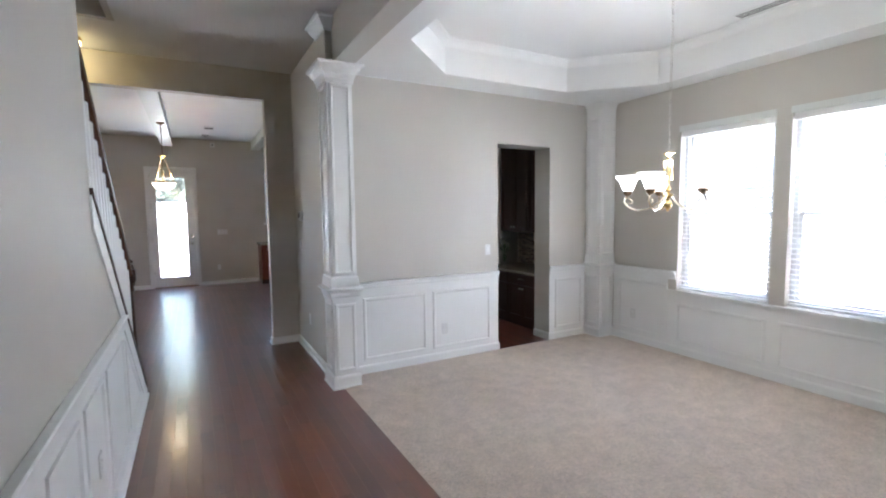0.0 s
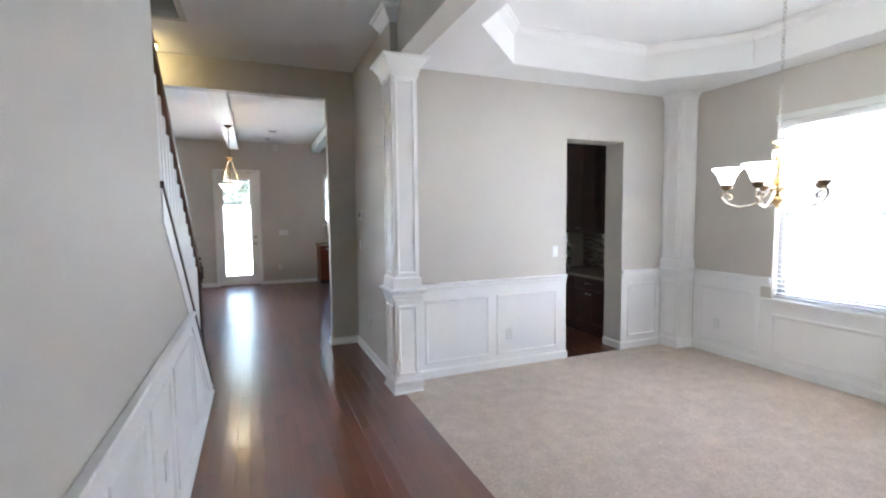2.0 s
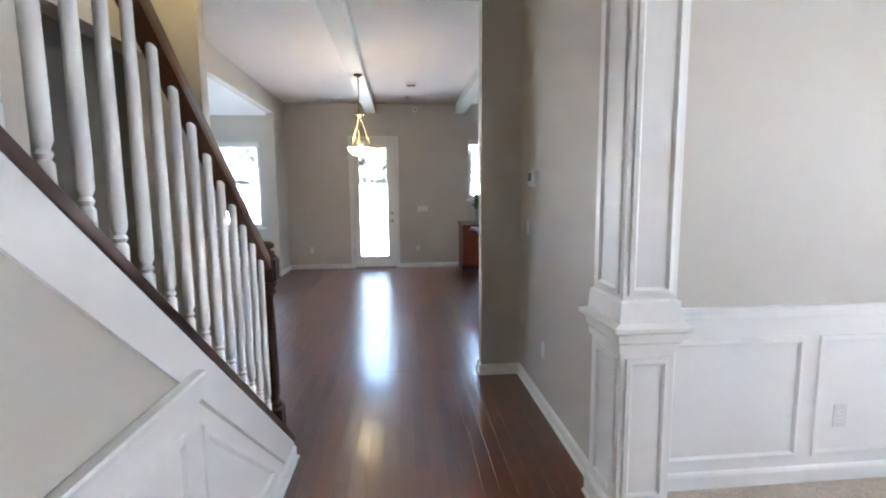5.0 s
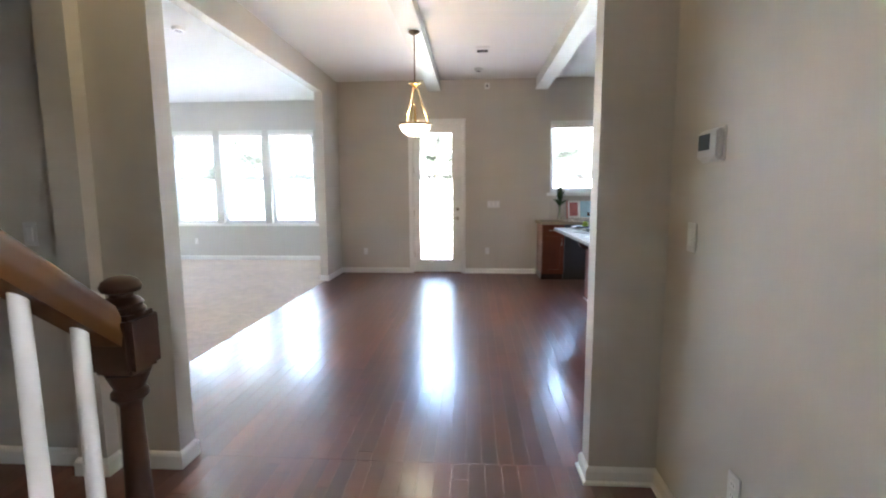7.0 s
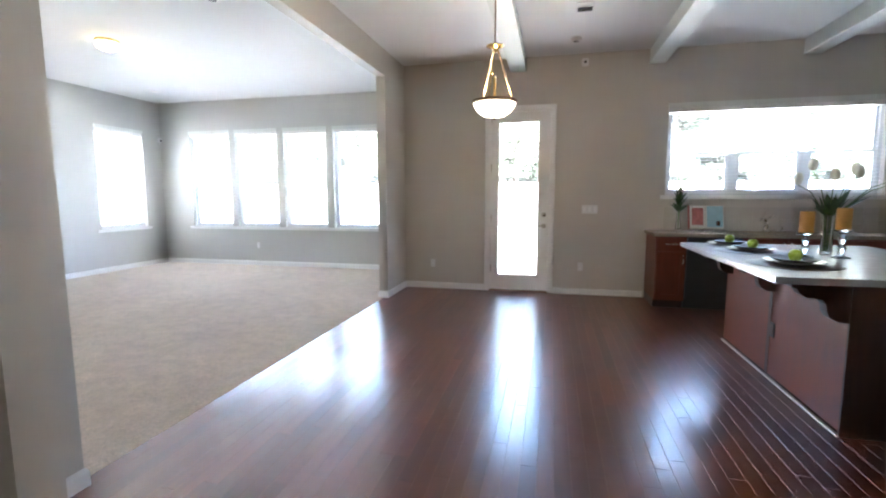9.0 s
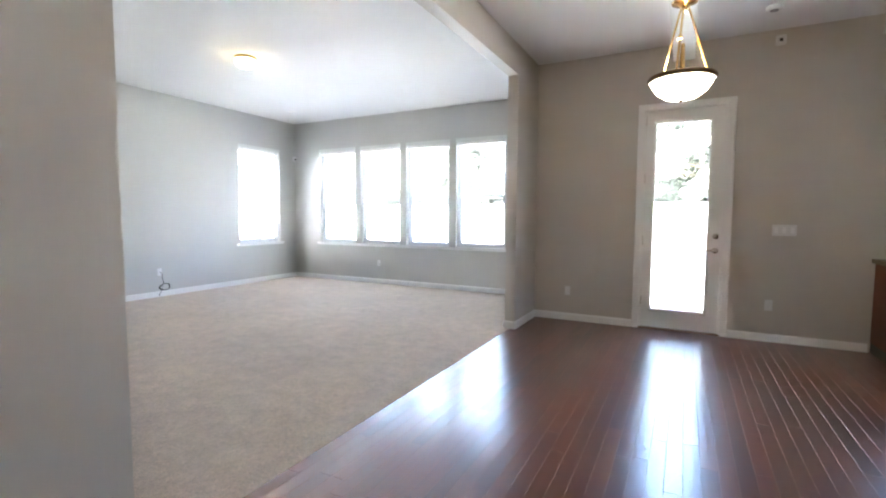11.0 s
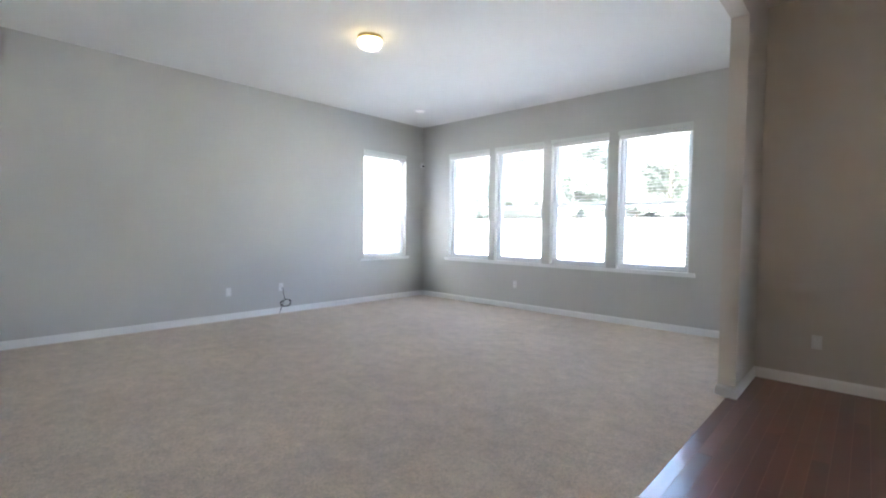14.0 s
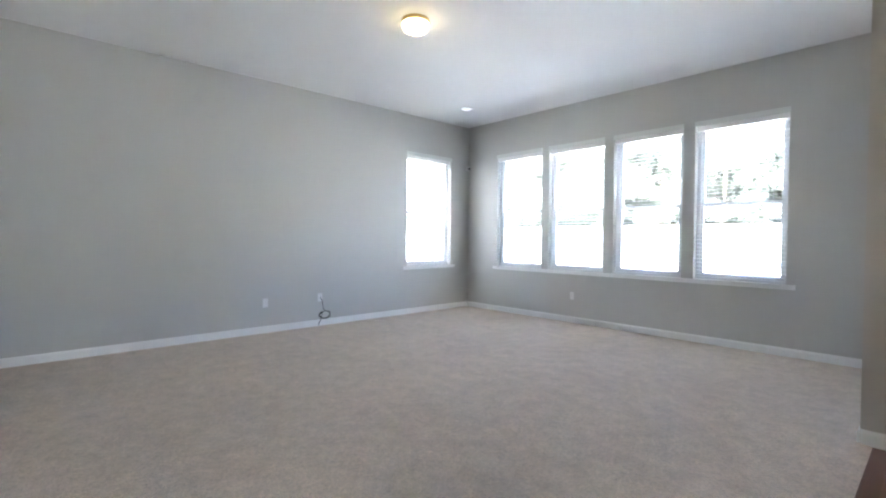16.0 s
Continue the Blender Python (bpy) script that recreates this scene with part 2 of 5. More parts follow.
def link(name, bm, material, parent=None, label="", smooth=False):
    bmesh.ops.remove_doubles(bm, verts=bm.verts, dist=1e-6)
    bmesh.ops.recalc_face_normals(bm, faces=bm.faces)
    me = bpy.data.meshes.new(name)
    bm.to_mesh(me)
    bm.free()
    me.materials.append(material)
    if smooth:
        me.polygons.foreach_set("use_smooth", [True] * len(me.polygons))
        me.set_sharp_from_angle(angle=radians(40))
    ob = new(name, me)
    if parent:
        ob.parent = parent
    if label:
        ob["label"] = label
    return ob


def part(name, bm, material, parent, label="", smooth=False):
    return link(name, bm, material, parent, label, smooth)


def thing(name, label, category, group="", kind="", at=(0, 0, 0)):
    ob = new(name)
    ob.location = at
    ob.empty_display_size = 0.05
    return tagged(ob, label, category, group, kind)


def box(bm, x0, x1, y0, y1, z0, z1, bevel=0.0):
    vs = [bm.verts.new((x, y, z)) for x in (x0, x1) for y in (y0, y1) for z in (z0, z1)]
    fs = [bm.faces.new([vs[i] for i in f]) for f in ((0, 1, 3, 2), (4, 6, 7, 5), (0, 4, 5, 1), (2, 3, 7, 6), (0, 2, 6, 4), (1, 5, 7, 3))]
    if bevel:
        es = list({e for f in fs for e in f.edges})
        bmesh.ops.bevel(bm, geom=es, offset=bevel, segments=2, affect="EDGES", clamp_overlap=True)
    return bm


def boxed(x0, x1, y0, y1, z0, z1, bevel=0.0):
    return box(bmesh.new(), x0, x1, y0, y1, z0, z1, bevel)


def lathe(bm, profile, seg=24, at=(0, 0, 0)):
    """Turns (radius, z) pairs about the upright axis through at."""
    rings = []
    for r, z in profile:
        if r < 1e-5:
            rings.append([bm.verts.new((at[0], at[1], at[2] + z))])
        else:
            rings.append([bm.verts.new((at[0] + r * math.cos(2 * math.pi * i / seg), at[1] + r * math.sin(2 * math.pi * i / seg), at[2] + z)) for i in range(seg)])
    for a, b in zip(rings, rings[1:]):
        for i in range(seg):
            j = (i + 1) % seg
            if len(a) == 1 and len(b) > 1:
                bm.faces.new((a[0], b[i], b[j]))
            elif len(b) == 1 and len(a) > 1:
                bm.faces.new((a[i], b[0], a[j]))
            elif len(a) > 1:
                bm.faces.new((a[i], a[j], b[j], b[i]))
    for r in (rings[0], rings[-1]):
        if len(r) > 1:
            bm.faces.new(r)
    return bm


def tube(bm, pts, r, seg=8):
    """A round bar along points; r is one radius or one for each point."""
    pts = [Vector(p) for p in pts]
    rs = [r] * len(pts) if isinstance(r, (int, float)) else list(r)
    rings = []
    up = Vector((0, 0, 1))
    side = None
    for i, p in enumerate(pts):
        d = (pts[min(i + 1, len(pts) - 1)] - pts[max(i - 1, 0)]).normalized()
        ref = side if side is not None else (up if abs(d.z) < 0.9 else Vector((1, 0, 0)))
        u = d.cross(ref).normalized() if side is None else (side - d * side.dot(d)).normalized()
        side = u
        w = d.cross(u)
        rings.append([bm.verts.new(p + rs[i] * (math.cos(2 * math.pi * k / seg) * u + math.sin(2 * math.pi * k / seg) * w)) for k in range(seg)])
    for a, b in zip(rings, rings[1:]):
        for k in range(seg):
            bm.faces.new((a[k], a[(k + 1) % seg], b[(k + 1) % seg], b[k]))
    bm.faces.new(rings[0])
    bm.faces.new(rings[-1])
    return bm


def sweep(bm, path, profile, place, closed=False):
    """Runs a profile of (offset to the left, height) along a flat path with mitred corners; place(u, v, h) gives the point in the world."""
    n = len(path)
    P = [Vector(p) for p in path]
    rows = []
    for i in range(n):
        ins = P[i] - P[i - 1] if (closed or i) else None
        outs = P[(i + 1) % n] - P[i] if (closed or i < n - 1) else None
        a = (ins or outs).normalized()
        b = (outs or ins).normalized()
        na, nb = Vector((-a.y, a.x)), Vector((-b.y, b.x))
        m = (na + nb).normalized()
        m /= max(m.dot(na), 0.2)
        rows.append([bm.verts.new(place(*(P[i] + m * o), h)) for o, h in profile])
    k = len(profile)
    for i in range(n if closed else n - 1):
        a, b = rows[i], rows[(i + 1) % n]
        for j in range(k):
            bm.faces.new((a[j], a[(j + 1) % k], b[(j + 1) % k], b[j]))
    if not closed:
        bm.faces.new(rows[0])
        bm.faces.new(rows[-1])
    return bm


def flat(u, v, h):
    return (u, v, h)


BASE = [(0, 0), (0.015, 0), (0.015, 0.068), (0.011, 0.080), (0.005, 0.088), (0, 0.092)]
BASE_SHOE = [(0, 0), (0.028, 0), (0.026, 0.010), (0.015, 0.018), (0.015, 0.062), (0.011, 0.073), (0.005, 0.080), (0, 0.083)]
RAIL = [(0, 0.815), (0.010, 0.815), (0.012, 0.850), (0.020, 0.858), (0.022, 0.882), (0.034, 0.890), (0.036, 0.904), (0.030, 0.910), (0, 0.910)]
PANELM = [(0, 0), (0.004, 0.009), (0.022, 0.011), (0.034, 0)]
CROWN = [(0, -0.13), (0.012, -0.13), (0.016, -0.112), (0.036, -0.090), (0.058, -0.058), (0.070, -0.030), (0.092, -0.020), (0.096, 0), (0, 0)]


def moulding(name, path, profile, material=None, z=0.0, closed=False, parent=None, label=""):
    bm = bmesh.new()
    sweep(bm, path, [(o, h + z) for o, h in profile], flat, closed)
    ob = link(name, bm, material or WHITE, parent, label)
    if not parent:
        tagged(ob, label, "trim", kind="structure")
    return ob


def on_x(x, s):
    """Maps wall coordinates (along y, up, proud) onto the wall x, whose room lies on the side s."""
    return lambda u, v, h: (x + s * h, u, v)


def on_y(y, s):
    return lambda u, v, h: (u, y + s * h, v)


def panel(parent, place, pts, name="panel_moulding"):
    """A picture-frame moulding along a polygon that runs counter-clockwise in wall coordinates."""
    bm = bmesh.new()
    sweep(bm, pts, PANELM, place, True)
    return part(name, bm, WHITE, parent)


def rect(u0, u1, v0, v1):
    return [(u0, v0), (u1, v0), (u1, v1), (u0, v1)]


def wall(name, axis, t0, t1, a0, a1, z0, z1, openings=(), material=None, label=""):
    """A wall between t0 and t1 across, from a0 to a1 along it, with openings (a0, a1, z0, z1) right through."""
    bm = bmesh.new()
    us = sorted({a0, a1, *[v for o in openings for v in o[:2] if a0 < v < a1]})
    zs = sorted({z0, z1, *[v for o in openings for v in o[2:] if z0 < v < z1]})
    made = {}

    def vert(t, i, j):
        if (t, i, j) not in made:
            made[t, i, j] = bm.verts.new((t, us[i], zs[j]) if axis == "x" else (us[i], t, zs[j]))
        return made[t, i, j]

    def solid(i, j):
        if not (0 <= i < len(us) - 1 and 0 <= j < len(zs) - 1):
            return False
        u, z = (us[i] + us[i + 1]) / 2, (zs[j] + zs[j + 1]) / 2
        return not any(o[0] < u < o[1] and o[2] < z < o[3] for o in openings)

    for i in range(len(us) - 1):
        for j in range(len(zs) - 1):
            if solid(i, j):
                for t in (t0, t1):
                    bm.faces.new((vert(t, i, j), vert(t, i + 1, j), vert(t, i + 1, j + 1), vert(t, i, j + 1)))
                for di, dj, p, q in ((-1, 0, (i, j), (i, j + 1)), (1, 0, (i + 1, j), (i + 1, j + 1)), (0, -1, (i, j), (i + 1, j)), (0, 1, (i, j + 1), (i + 1, j + 1))):
                    if not solid(i + di, j + dj):
                        bm.faces.new((vert(t0, *p), vert(t0, *q), vert(t1, *q), vert(t1, *p)))
    me = bpy.data.meshes.new(name)
    bmesh.ops.recalc_face_normals(bm, faces=bm.faces)
    bm.to_mesh(me)
    bm.free()
    me.materials.append(material or WALL)
    return tagged(new(name, me), label or "smooth painted drywall wall", "wall", kind="structure")


def copy_at(ob, *xyz, rz=0):
    return copy_thing(ob, pose(*xyz, 0, 0, rz))

# ---- large structure ----
H = 3.25          # main ceiling
YD = 3.975        # dining back wall
XD = 4.74         # dining window wall
YH = 5.54         # wall with the wide hall opening
YH2 = 5.66
YK = 11.35        # kitchen back wall
YL = 12.80        # living room back wall
XL = -7.65        # living room side wall
XS0, XS1 = -2.05, -1.93  # wall and beam between living room and kitchen

DWIN = [(1.947, 2.865, 0.70, 2.41), (0.90, 1.82, 0.70, 2.41)]
LWIN = [(-6.95, -6.03, 0.77, 2.62), (-5.90, -4.98, 0.77, 2.62), (-4.84, -3.94, 0.77, 2.62), (-3.80, -2.87, 0.77, 2.62)]
SWIN = [(11.38, 12.36, 0.78, 2.60)]
KWIN = [(1.66, 4.07, 1.38, 2.51)]
DOOR = (-0.665, 0.185, 0.0, 2.555)

slab = link("floor", boxed(-7.8, 6.65, -2.35, 12.96, -0.30, -0.0010), SUBFLOOR)
tagged(slab, "dark subfloor under the finished floors", "floor", kind="structure")

wall("wall_dining_back", "y", YD, 4.25, 1.24, 4.90, 0, H, [(3.15, 3.91, 0, 2.335)], label="greige dining wall with a plain doorway opening")
wall("wall_dining_window", "x", XD, 4.90, -0.40, YD, 0, H, DWIN, label="greige dining wall with two tall windows")
wall("wall_dining_front", "y", -0.40, -0.25, 1.29, XD, 0, H)
wall("wall_hall_side", "x", 1.24, 1.36, 4.25, YH, 0, H, label="greige hall wall with thermostat")
wall("wall_foyer_side", "x", 1.17, 1.29, -2.20, -0.25, 0, H)
wall("wall_foyer_front", "y", -2.35, -2.20, -1.59, 1.29, 0, H)
wall("wall_stair_full", "x", -0.43, -0.32, -2.20, 2.55, 0, H, label="greige wall beside the stairs")
wall("wall_stair_far", "x", -1.59, -1.44, -2.20, YH, 0, 5.6, [(4.36, 5.46, 0, 2.43)], label="greige stair wall with a cased passage opening")
wall("wall_hall_end", "y", YH, YH2, -7.81, 6.65, 0, H, [(-1.115, 0.925, 0, 2.92)], label="greige wall with a wide opening to the kitchen")
wall("wall_passage_side", "x", -3.35, -3.20, 4.20, YH, 0, H)
wall("wall_passage_front", "y", 4.10, 4.20, -3.35, -1.59, 0, H)
wall("wall_living_side", "x", -7.81, XL, YH2, 12.96, 0, H, SWIN, WALL_LIVING, "cool grey living room wall with one window")
wall("wall_living_back", "y", YL, 12.96, XL, XS1, 0, H, LWIN, WALL_LIVING, "cool grey living room wall with four windows in a row")
wall("wall_living_stub", "x", XS0, XS1, 10.55, YL, 0, H, label="short greige wall between living room and kitchen")
wall("wall_living_stub_near", "x", XS0, XS1, YH2, 6.33, 0, H, label="short greige wall beside the hall opening")
wall("wall_kitchen_back", "y", YK, 11.51, XS1, 6.65, 0, H, [DOOR, KWIN[0]], label="greige kitchen wall with glazed door and wide window")
wall("wall_kitchen_side", "x", 6.50, 6.65, YH2, YK, 0, H)
wall("wall_pantry_side", "x", 4.66, 4.74, 4.25, YH, 0, H)
wall("wall_pantry_inner", "x", 2.62, 2.74, 4.25, YH, 0, H)
tagged(link("living_opening_beam", boxed(XS0, XS1, 6.33, 10.55, 2.92, H), WALL), "greige dropped beam over the living room opening", "beam", kind="structure")
tagged(link("dining_header_beam", boxed(1.24, 1.42, -0.25, YD, 2.870, H), WALL), "greige header beam over the dining room opening", "beam", kind="structure")

# stairwell above the hall
wall("wall_stairwell_inner", "x", -0.43, -0.38, 0.45, 4.63, H, 5.6)
wall("wall_stairwell_back", "y", 4.58, 4.63, -1.44, -0.43, H, 5.6)
wall("wall_stairwell_front", "y", 0.45, 0.50, -1.44, -0.43, H, 5.6)
bm = boxed(-1.59, -0.38, 0.45, 4.63, 5.6, 5.7)
tagged(link("ceiling_stairwell", bm, CEIL), "white ceiling over the stairwell", "ceiling", kind="structure")
bm = boxed(-0.38, 1.42, -2.35, YH2, H, 3.4)
box(bm, -3.35, -0.38, 4.63, YH2, H, 3.4)
box(bm, -1.59, -0.38, -2.35, 0.45, H, 3.4)
box(bm, -3.35, -1.59, 4.10, 4.63, H, 3.4)
tagged(link("ceiling_hall", bm, CEIL), "flat white hall ceiling with a stairwell opening", "ceiling", kind="structure")
tagged(link("ceiling_pantry", boxed(1.42, 4.90, YD, YH2, H, 3.4), CEIL), "flat white ceiling over the pantry", "ceiling", kind="structure")
tagged(link("ceiling_kitchen", boxed(XS1, 6.65, YH2, 11.51, H, 3.4), CEIL), "flat white kitchen ceiling", "ceiling", kind="structure")
tagged(link("ceiling_living", boxed(-7.81, XS1, YH2, 12.96, H, 3.4), CEIL), "flat white living room ceiling", "ceiling", kind="structure")

# dining ceiling: a soffit round an eight-sided tray
OCT = [(1.62, 2.92), (2.27, 3.57), (3.78, 3.57), (4.43, 2.92), (4.43, 0.80), (3.78, 0.15), (2.27, 0.15), (1.62, 0.80)]
ZS, ZT = 2.872, 3.20
bm = bmesh.new()
lo = [bm.verts.new((x, y, ZS)) for x, y in OCT]
hi = [bm.verts.new((x, y, ZT)) for x, y in OCT]
tl, tr, br, bl = [bm.verts.new((x, y, ZS)) for x, y in ((1.42, YD), (XD, YD), (XD, -0.25), (1.42, -0.25))]
A, B, C, D, E_, F_, G_, H_ = lo
for f in ((tl, bl, H_, A), (tl, A, B), (tl, B, C, tr), (tr, C, D), (tr, D, E_, br), (br, E_, F_), (br, F_, G_, bl), (bl, G_, H_)):
    bm.faces.new(f)
for i in range(8):
    bm.faces.new((lo[i], lo[(i + 1) % 8], hi[(i + 1) % 8], hi[i]))
bm.faces.new(hi)
tagged(link("ceiling_dining", bm, CEIL), "white tray ceiling with clipped corners", "ceiling", kind="structure")
tagged(link("ceiling_dining_top", boxed(1.42, 4.90, -0.40, YD, H, 3.4), CEIL), "white deck above the tray ceiling", "ceiling", kind="structure")
moulding("crown_trim", OCT[::-1], [(o * 0.6, h * 0.6) for o, h in CROWN], z=ZT, closed=True, label="white crown moulding inside the tray ceiling")

# ceiling beams in the kitchen
for i, (x0, x1) in enumerate(((-0.385, -0.170), (1.39, 1.59), (3.12, 3.32))):
    t = thing("ceiling_beam", "white painted box beam under the kitchen ceiling", "beam", "kitchen ceiling beams", "structure")
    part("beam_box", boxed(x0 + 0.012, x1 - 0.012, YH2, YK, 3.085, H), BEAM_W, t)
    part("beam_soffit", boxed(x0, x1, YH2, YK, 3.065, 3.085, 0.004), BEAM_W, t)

# ---- mouldings and baseboards ----
moulding("baseboard", [(1.44, YK), (0.252, YK)], BASE_SHOE, label="white baseboard with shoe moulding")
moulding("baseboard", [(-0.732, YK), (XS1, YK), (XS1, 10.55), (XS0, 10.55), (XS0, YL), (XL, YL), (XL, YH2), (XS0, YH2), (XS0, 6.33), (XS1, 6.33), (XS1, YH2),
                       (-1.115, YH2), (-1.115, YH), (-1.44, YH), (-1.44, 5.46), (-1.59, 5.46), (-1.59, YH), (-3.20, YH)], BASE, label="white baseboard round the living room")
moulding("baseboard", [(1.24, 3.995), (1.24, YH), (0.925, YH), (0.925, YH2), (1.42, YH2)], BASE_SHOE, label="white baseboard along the hall wall")
moulding("baseboard", [(4.49, YD), (3.91, YD), (3.91, 4.25)], BASE, label="white baseboard beside the pantry doorway")
moulding("baseboard", [(3.15, 4.25), (3.15, YD), (1.42, YD)], BASE, label="white baseboard under the dining wainscot")
moulding("baseboard", [(XD, -0.25), (XD, 3.72)], BASE, label="white baseboard under the dining windows")
moulding("baseboard", [(-0.43, 4.44), (-0.316, 4.44), (-0.316, -2.20)], BASE_SHOE, label="white baseboard along the stair wall")
moulding("baseboard", [(-1.44, 4.36), (-1.44, 4.20)], BASE, label="white baseboard at the passage")

# dining wainscot: back wall, either side of the doorway, and below the windows
w = thing("wainscot_back", "white panelled wainscot with chair rail", "wainscot", "dining wainscot", "structure")
part("backing", boxed(1.42, 3.15, YD - 0.004, YD, 0, 0.83), WHITE, w)
moulding("chair_rail", [(3.15, YD), (1.42, YD)], RAIL, parent=w)
for u0, u1 in ((1.545, 2.235), (2.31, 3.04)):
    panel(w, on_y(YD - 0.004, -1), rect(u0, u1, 0.135, 0.755))
w = thing("wainscot_corner", "white panelled wainscot beside the doorway", "wainscot", "dining wainscot", "structure")
part("backing", boxed(3.91, 4.49, YD - 0.004, YD, 0, 0.83), WHITE, w)
moulding("chair_rail", [(4.49, YD), (3.91, YD)], RAIL, parent=w)
panel(w, on_y(YD - 0.004, -1), rect(4.00, 4.44, 0.135, 0.755))
w = thing("wainscot_window", "white panelled wainscot under the dining windows", "wainscot", "dining wainscot", "structure")
bm = boxed(XD - 0.004, XD, -0.25, 3.72, 0, 0.655)
box(bm, XD - 0.004, XD, 2.97, 3.72, 0.655, 0.83)
part("backing", bm, WHITE, w)
moulding("chair_rail", [(XD, 2.875), (XD, 3.72)], RAIL, parent=w)
panel(w, on_x(XD - 0.004, -1), rect(2.97, 3.64, 0.135, 0.755)[::1])
for u0, u1 in ((1.96, 2.86), (0.96, 1.86), (0.0, 0.86)):
    panel(w, on_x(XD - 0.004, -1), rect(u0, u1, 0.135, 0.56))


def pilaster(x0, x1, y0, y1, rail_path, faces, label):
    """A boxed pilaster with plinth, panelled pedestal, rail cap, panelled shaft and capital."""
    t = thing("pilaster", label, "pilaster", "dining room pilasters", "structure")
    part("shaft", boxed(x0 + 0.012, x1 - (0.012 if x1 < 2 else 0), y0 + 0.012, y1, 0, ZS), WHITE, t)
    inner = [(px, py) for px, py in rail_path]
    plinth = [(0, 0), (0.024, 0), (0.022, 0.012), (0.015, 0.020), (0.015, 0.092), (0.011, 0.106), (0.005, 0.116), (0, 0.120)]
    cap = [(0, 0.80), (0.012, 0.80), (0.014, 0.835), (0.022, 0.845), (0.026, 0.880), (0.050, 0.894), (0.052, 0.912), (0.018, 0.925), (0.012, 1.01), (0, 1.02)]
    size = 1.0 if x1 < 2 else 0.45
    head = [(0, -0.16), (0.012, -0.16), (0.014, -0.125), (0.020, -0.115), (0.030, -0.085), (0.055, -0.055), (0.066, -0.028), (0.085, -0.018), (0.088, 0), (0, 0)]
    moulding("plinth", inner, plinth, parent=t)
    moulding("rail_cap", inner, cap, parent=t)
    moulding("capital", inner, [(o * size, h * size) for o, h in head], z=2.868 if x1 < 2 else ZS - 0.001, parent=t)
    for place, u0, u1 in faces:
        panel(t, place, rect(u0, u1, 0.155, 0.775))
        panel(t, place, rect(u0, u1, 1.035, 2.70))
    return t


pilaster(1.17, 1.42, 3.70, YD, [(1.408, YD), (1.408, 3.712), (1.182, 3.712), (1.182, 3.995), (1.24, 3.995)],
         [(on_y(3.712, -1), 1.20, 1.39), (on_x(1.182, -1), 3.74, 3.95)], "white panelled pilaster at the dining opening")
part("return_panel", boxed(1.182, 1.24, YD, 3.995, 0, ZS), WHITE, bpy.data.objects["pilaster"])
pilaster(4.49, XD, 3.72, YD, [(XD, 3.732), (4.502, 3.732), (4.502, YD)],
         [(on_y(3.732, -1), 4.53, 4.71), (on_x(4.502, -1), 3.76, 3.94)], "white panelled corner pilaster beside the windows")
part("upper_block", boxed(1.182, 1.24, 3.712, 3.995, 2.885, H), WALL, bpy.data.objects["pilaster"], "greige block above the capital")
moulding("crown_trim", [(1.24, 3.712), (1.182, 3.712), (1.182, 3.995), (1.24, 3.995)], [(o * 0.85, h * 0.9) for o, h in CROWN], z=H - 0.001, label="white crown block on the hall side of the header")

# ---- windows ----


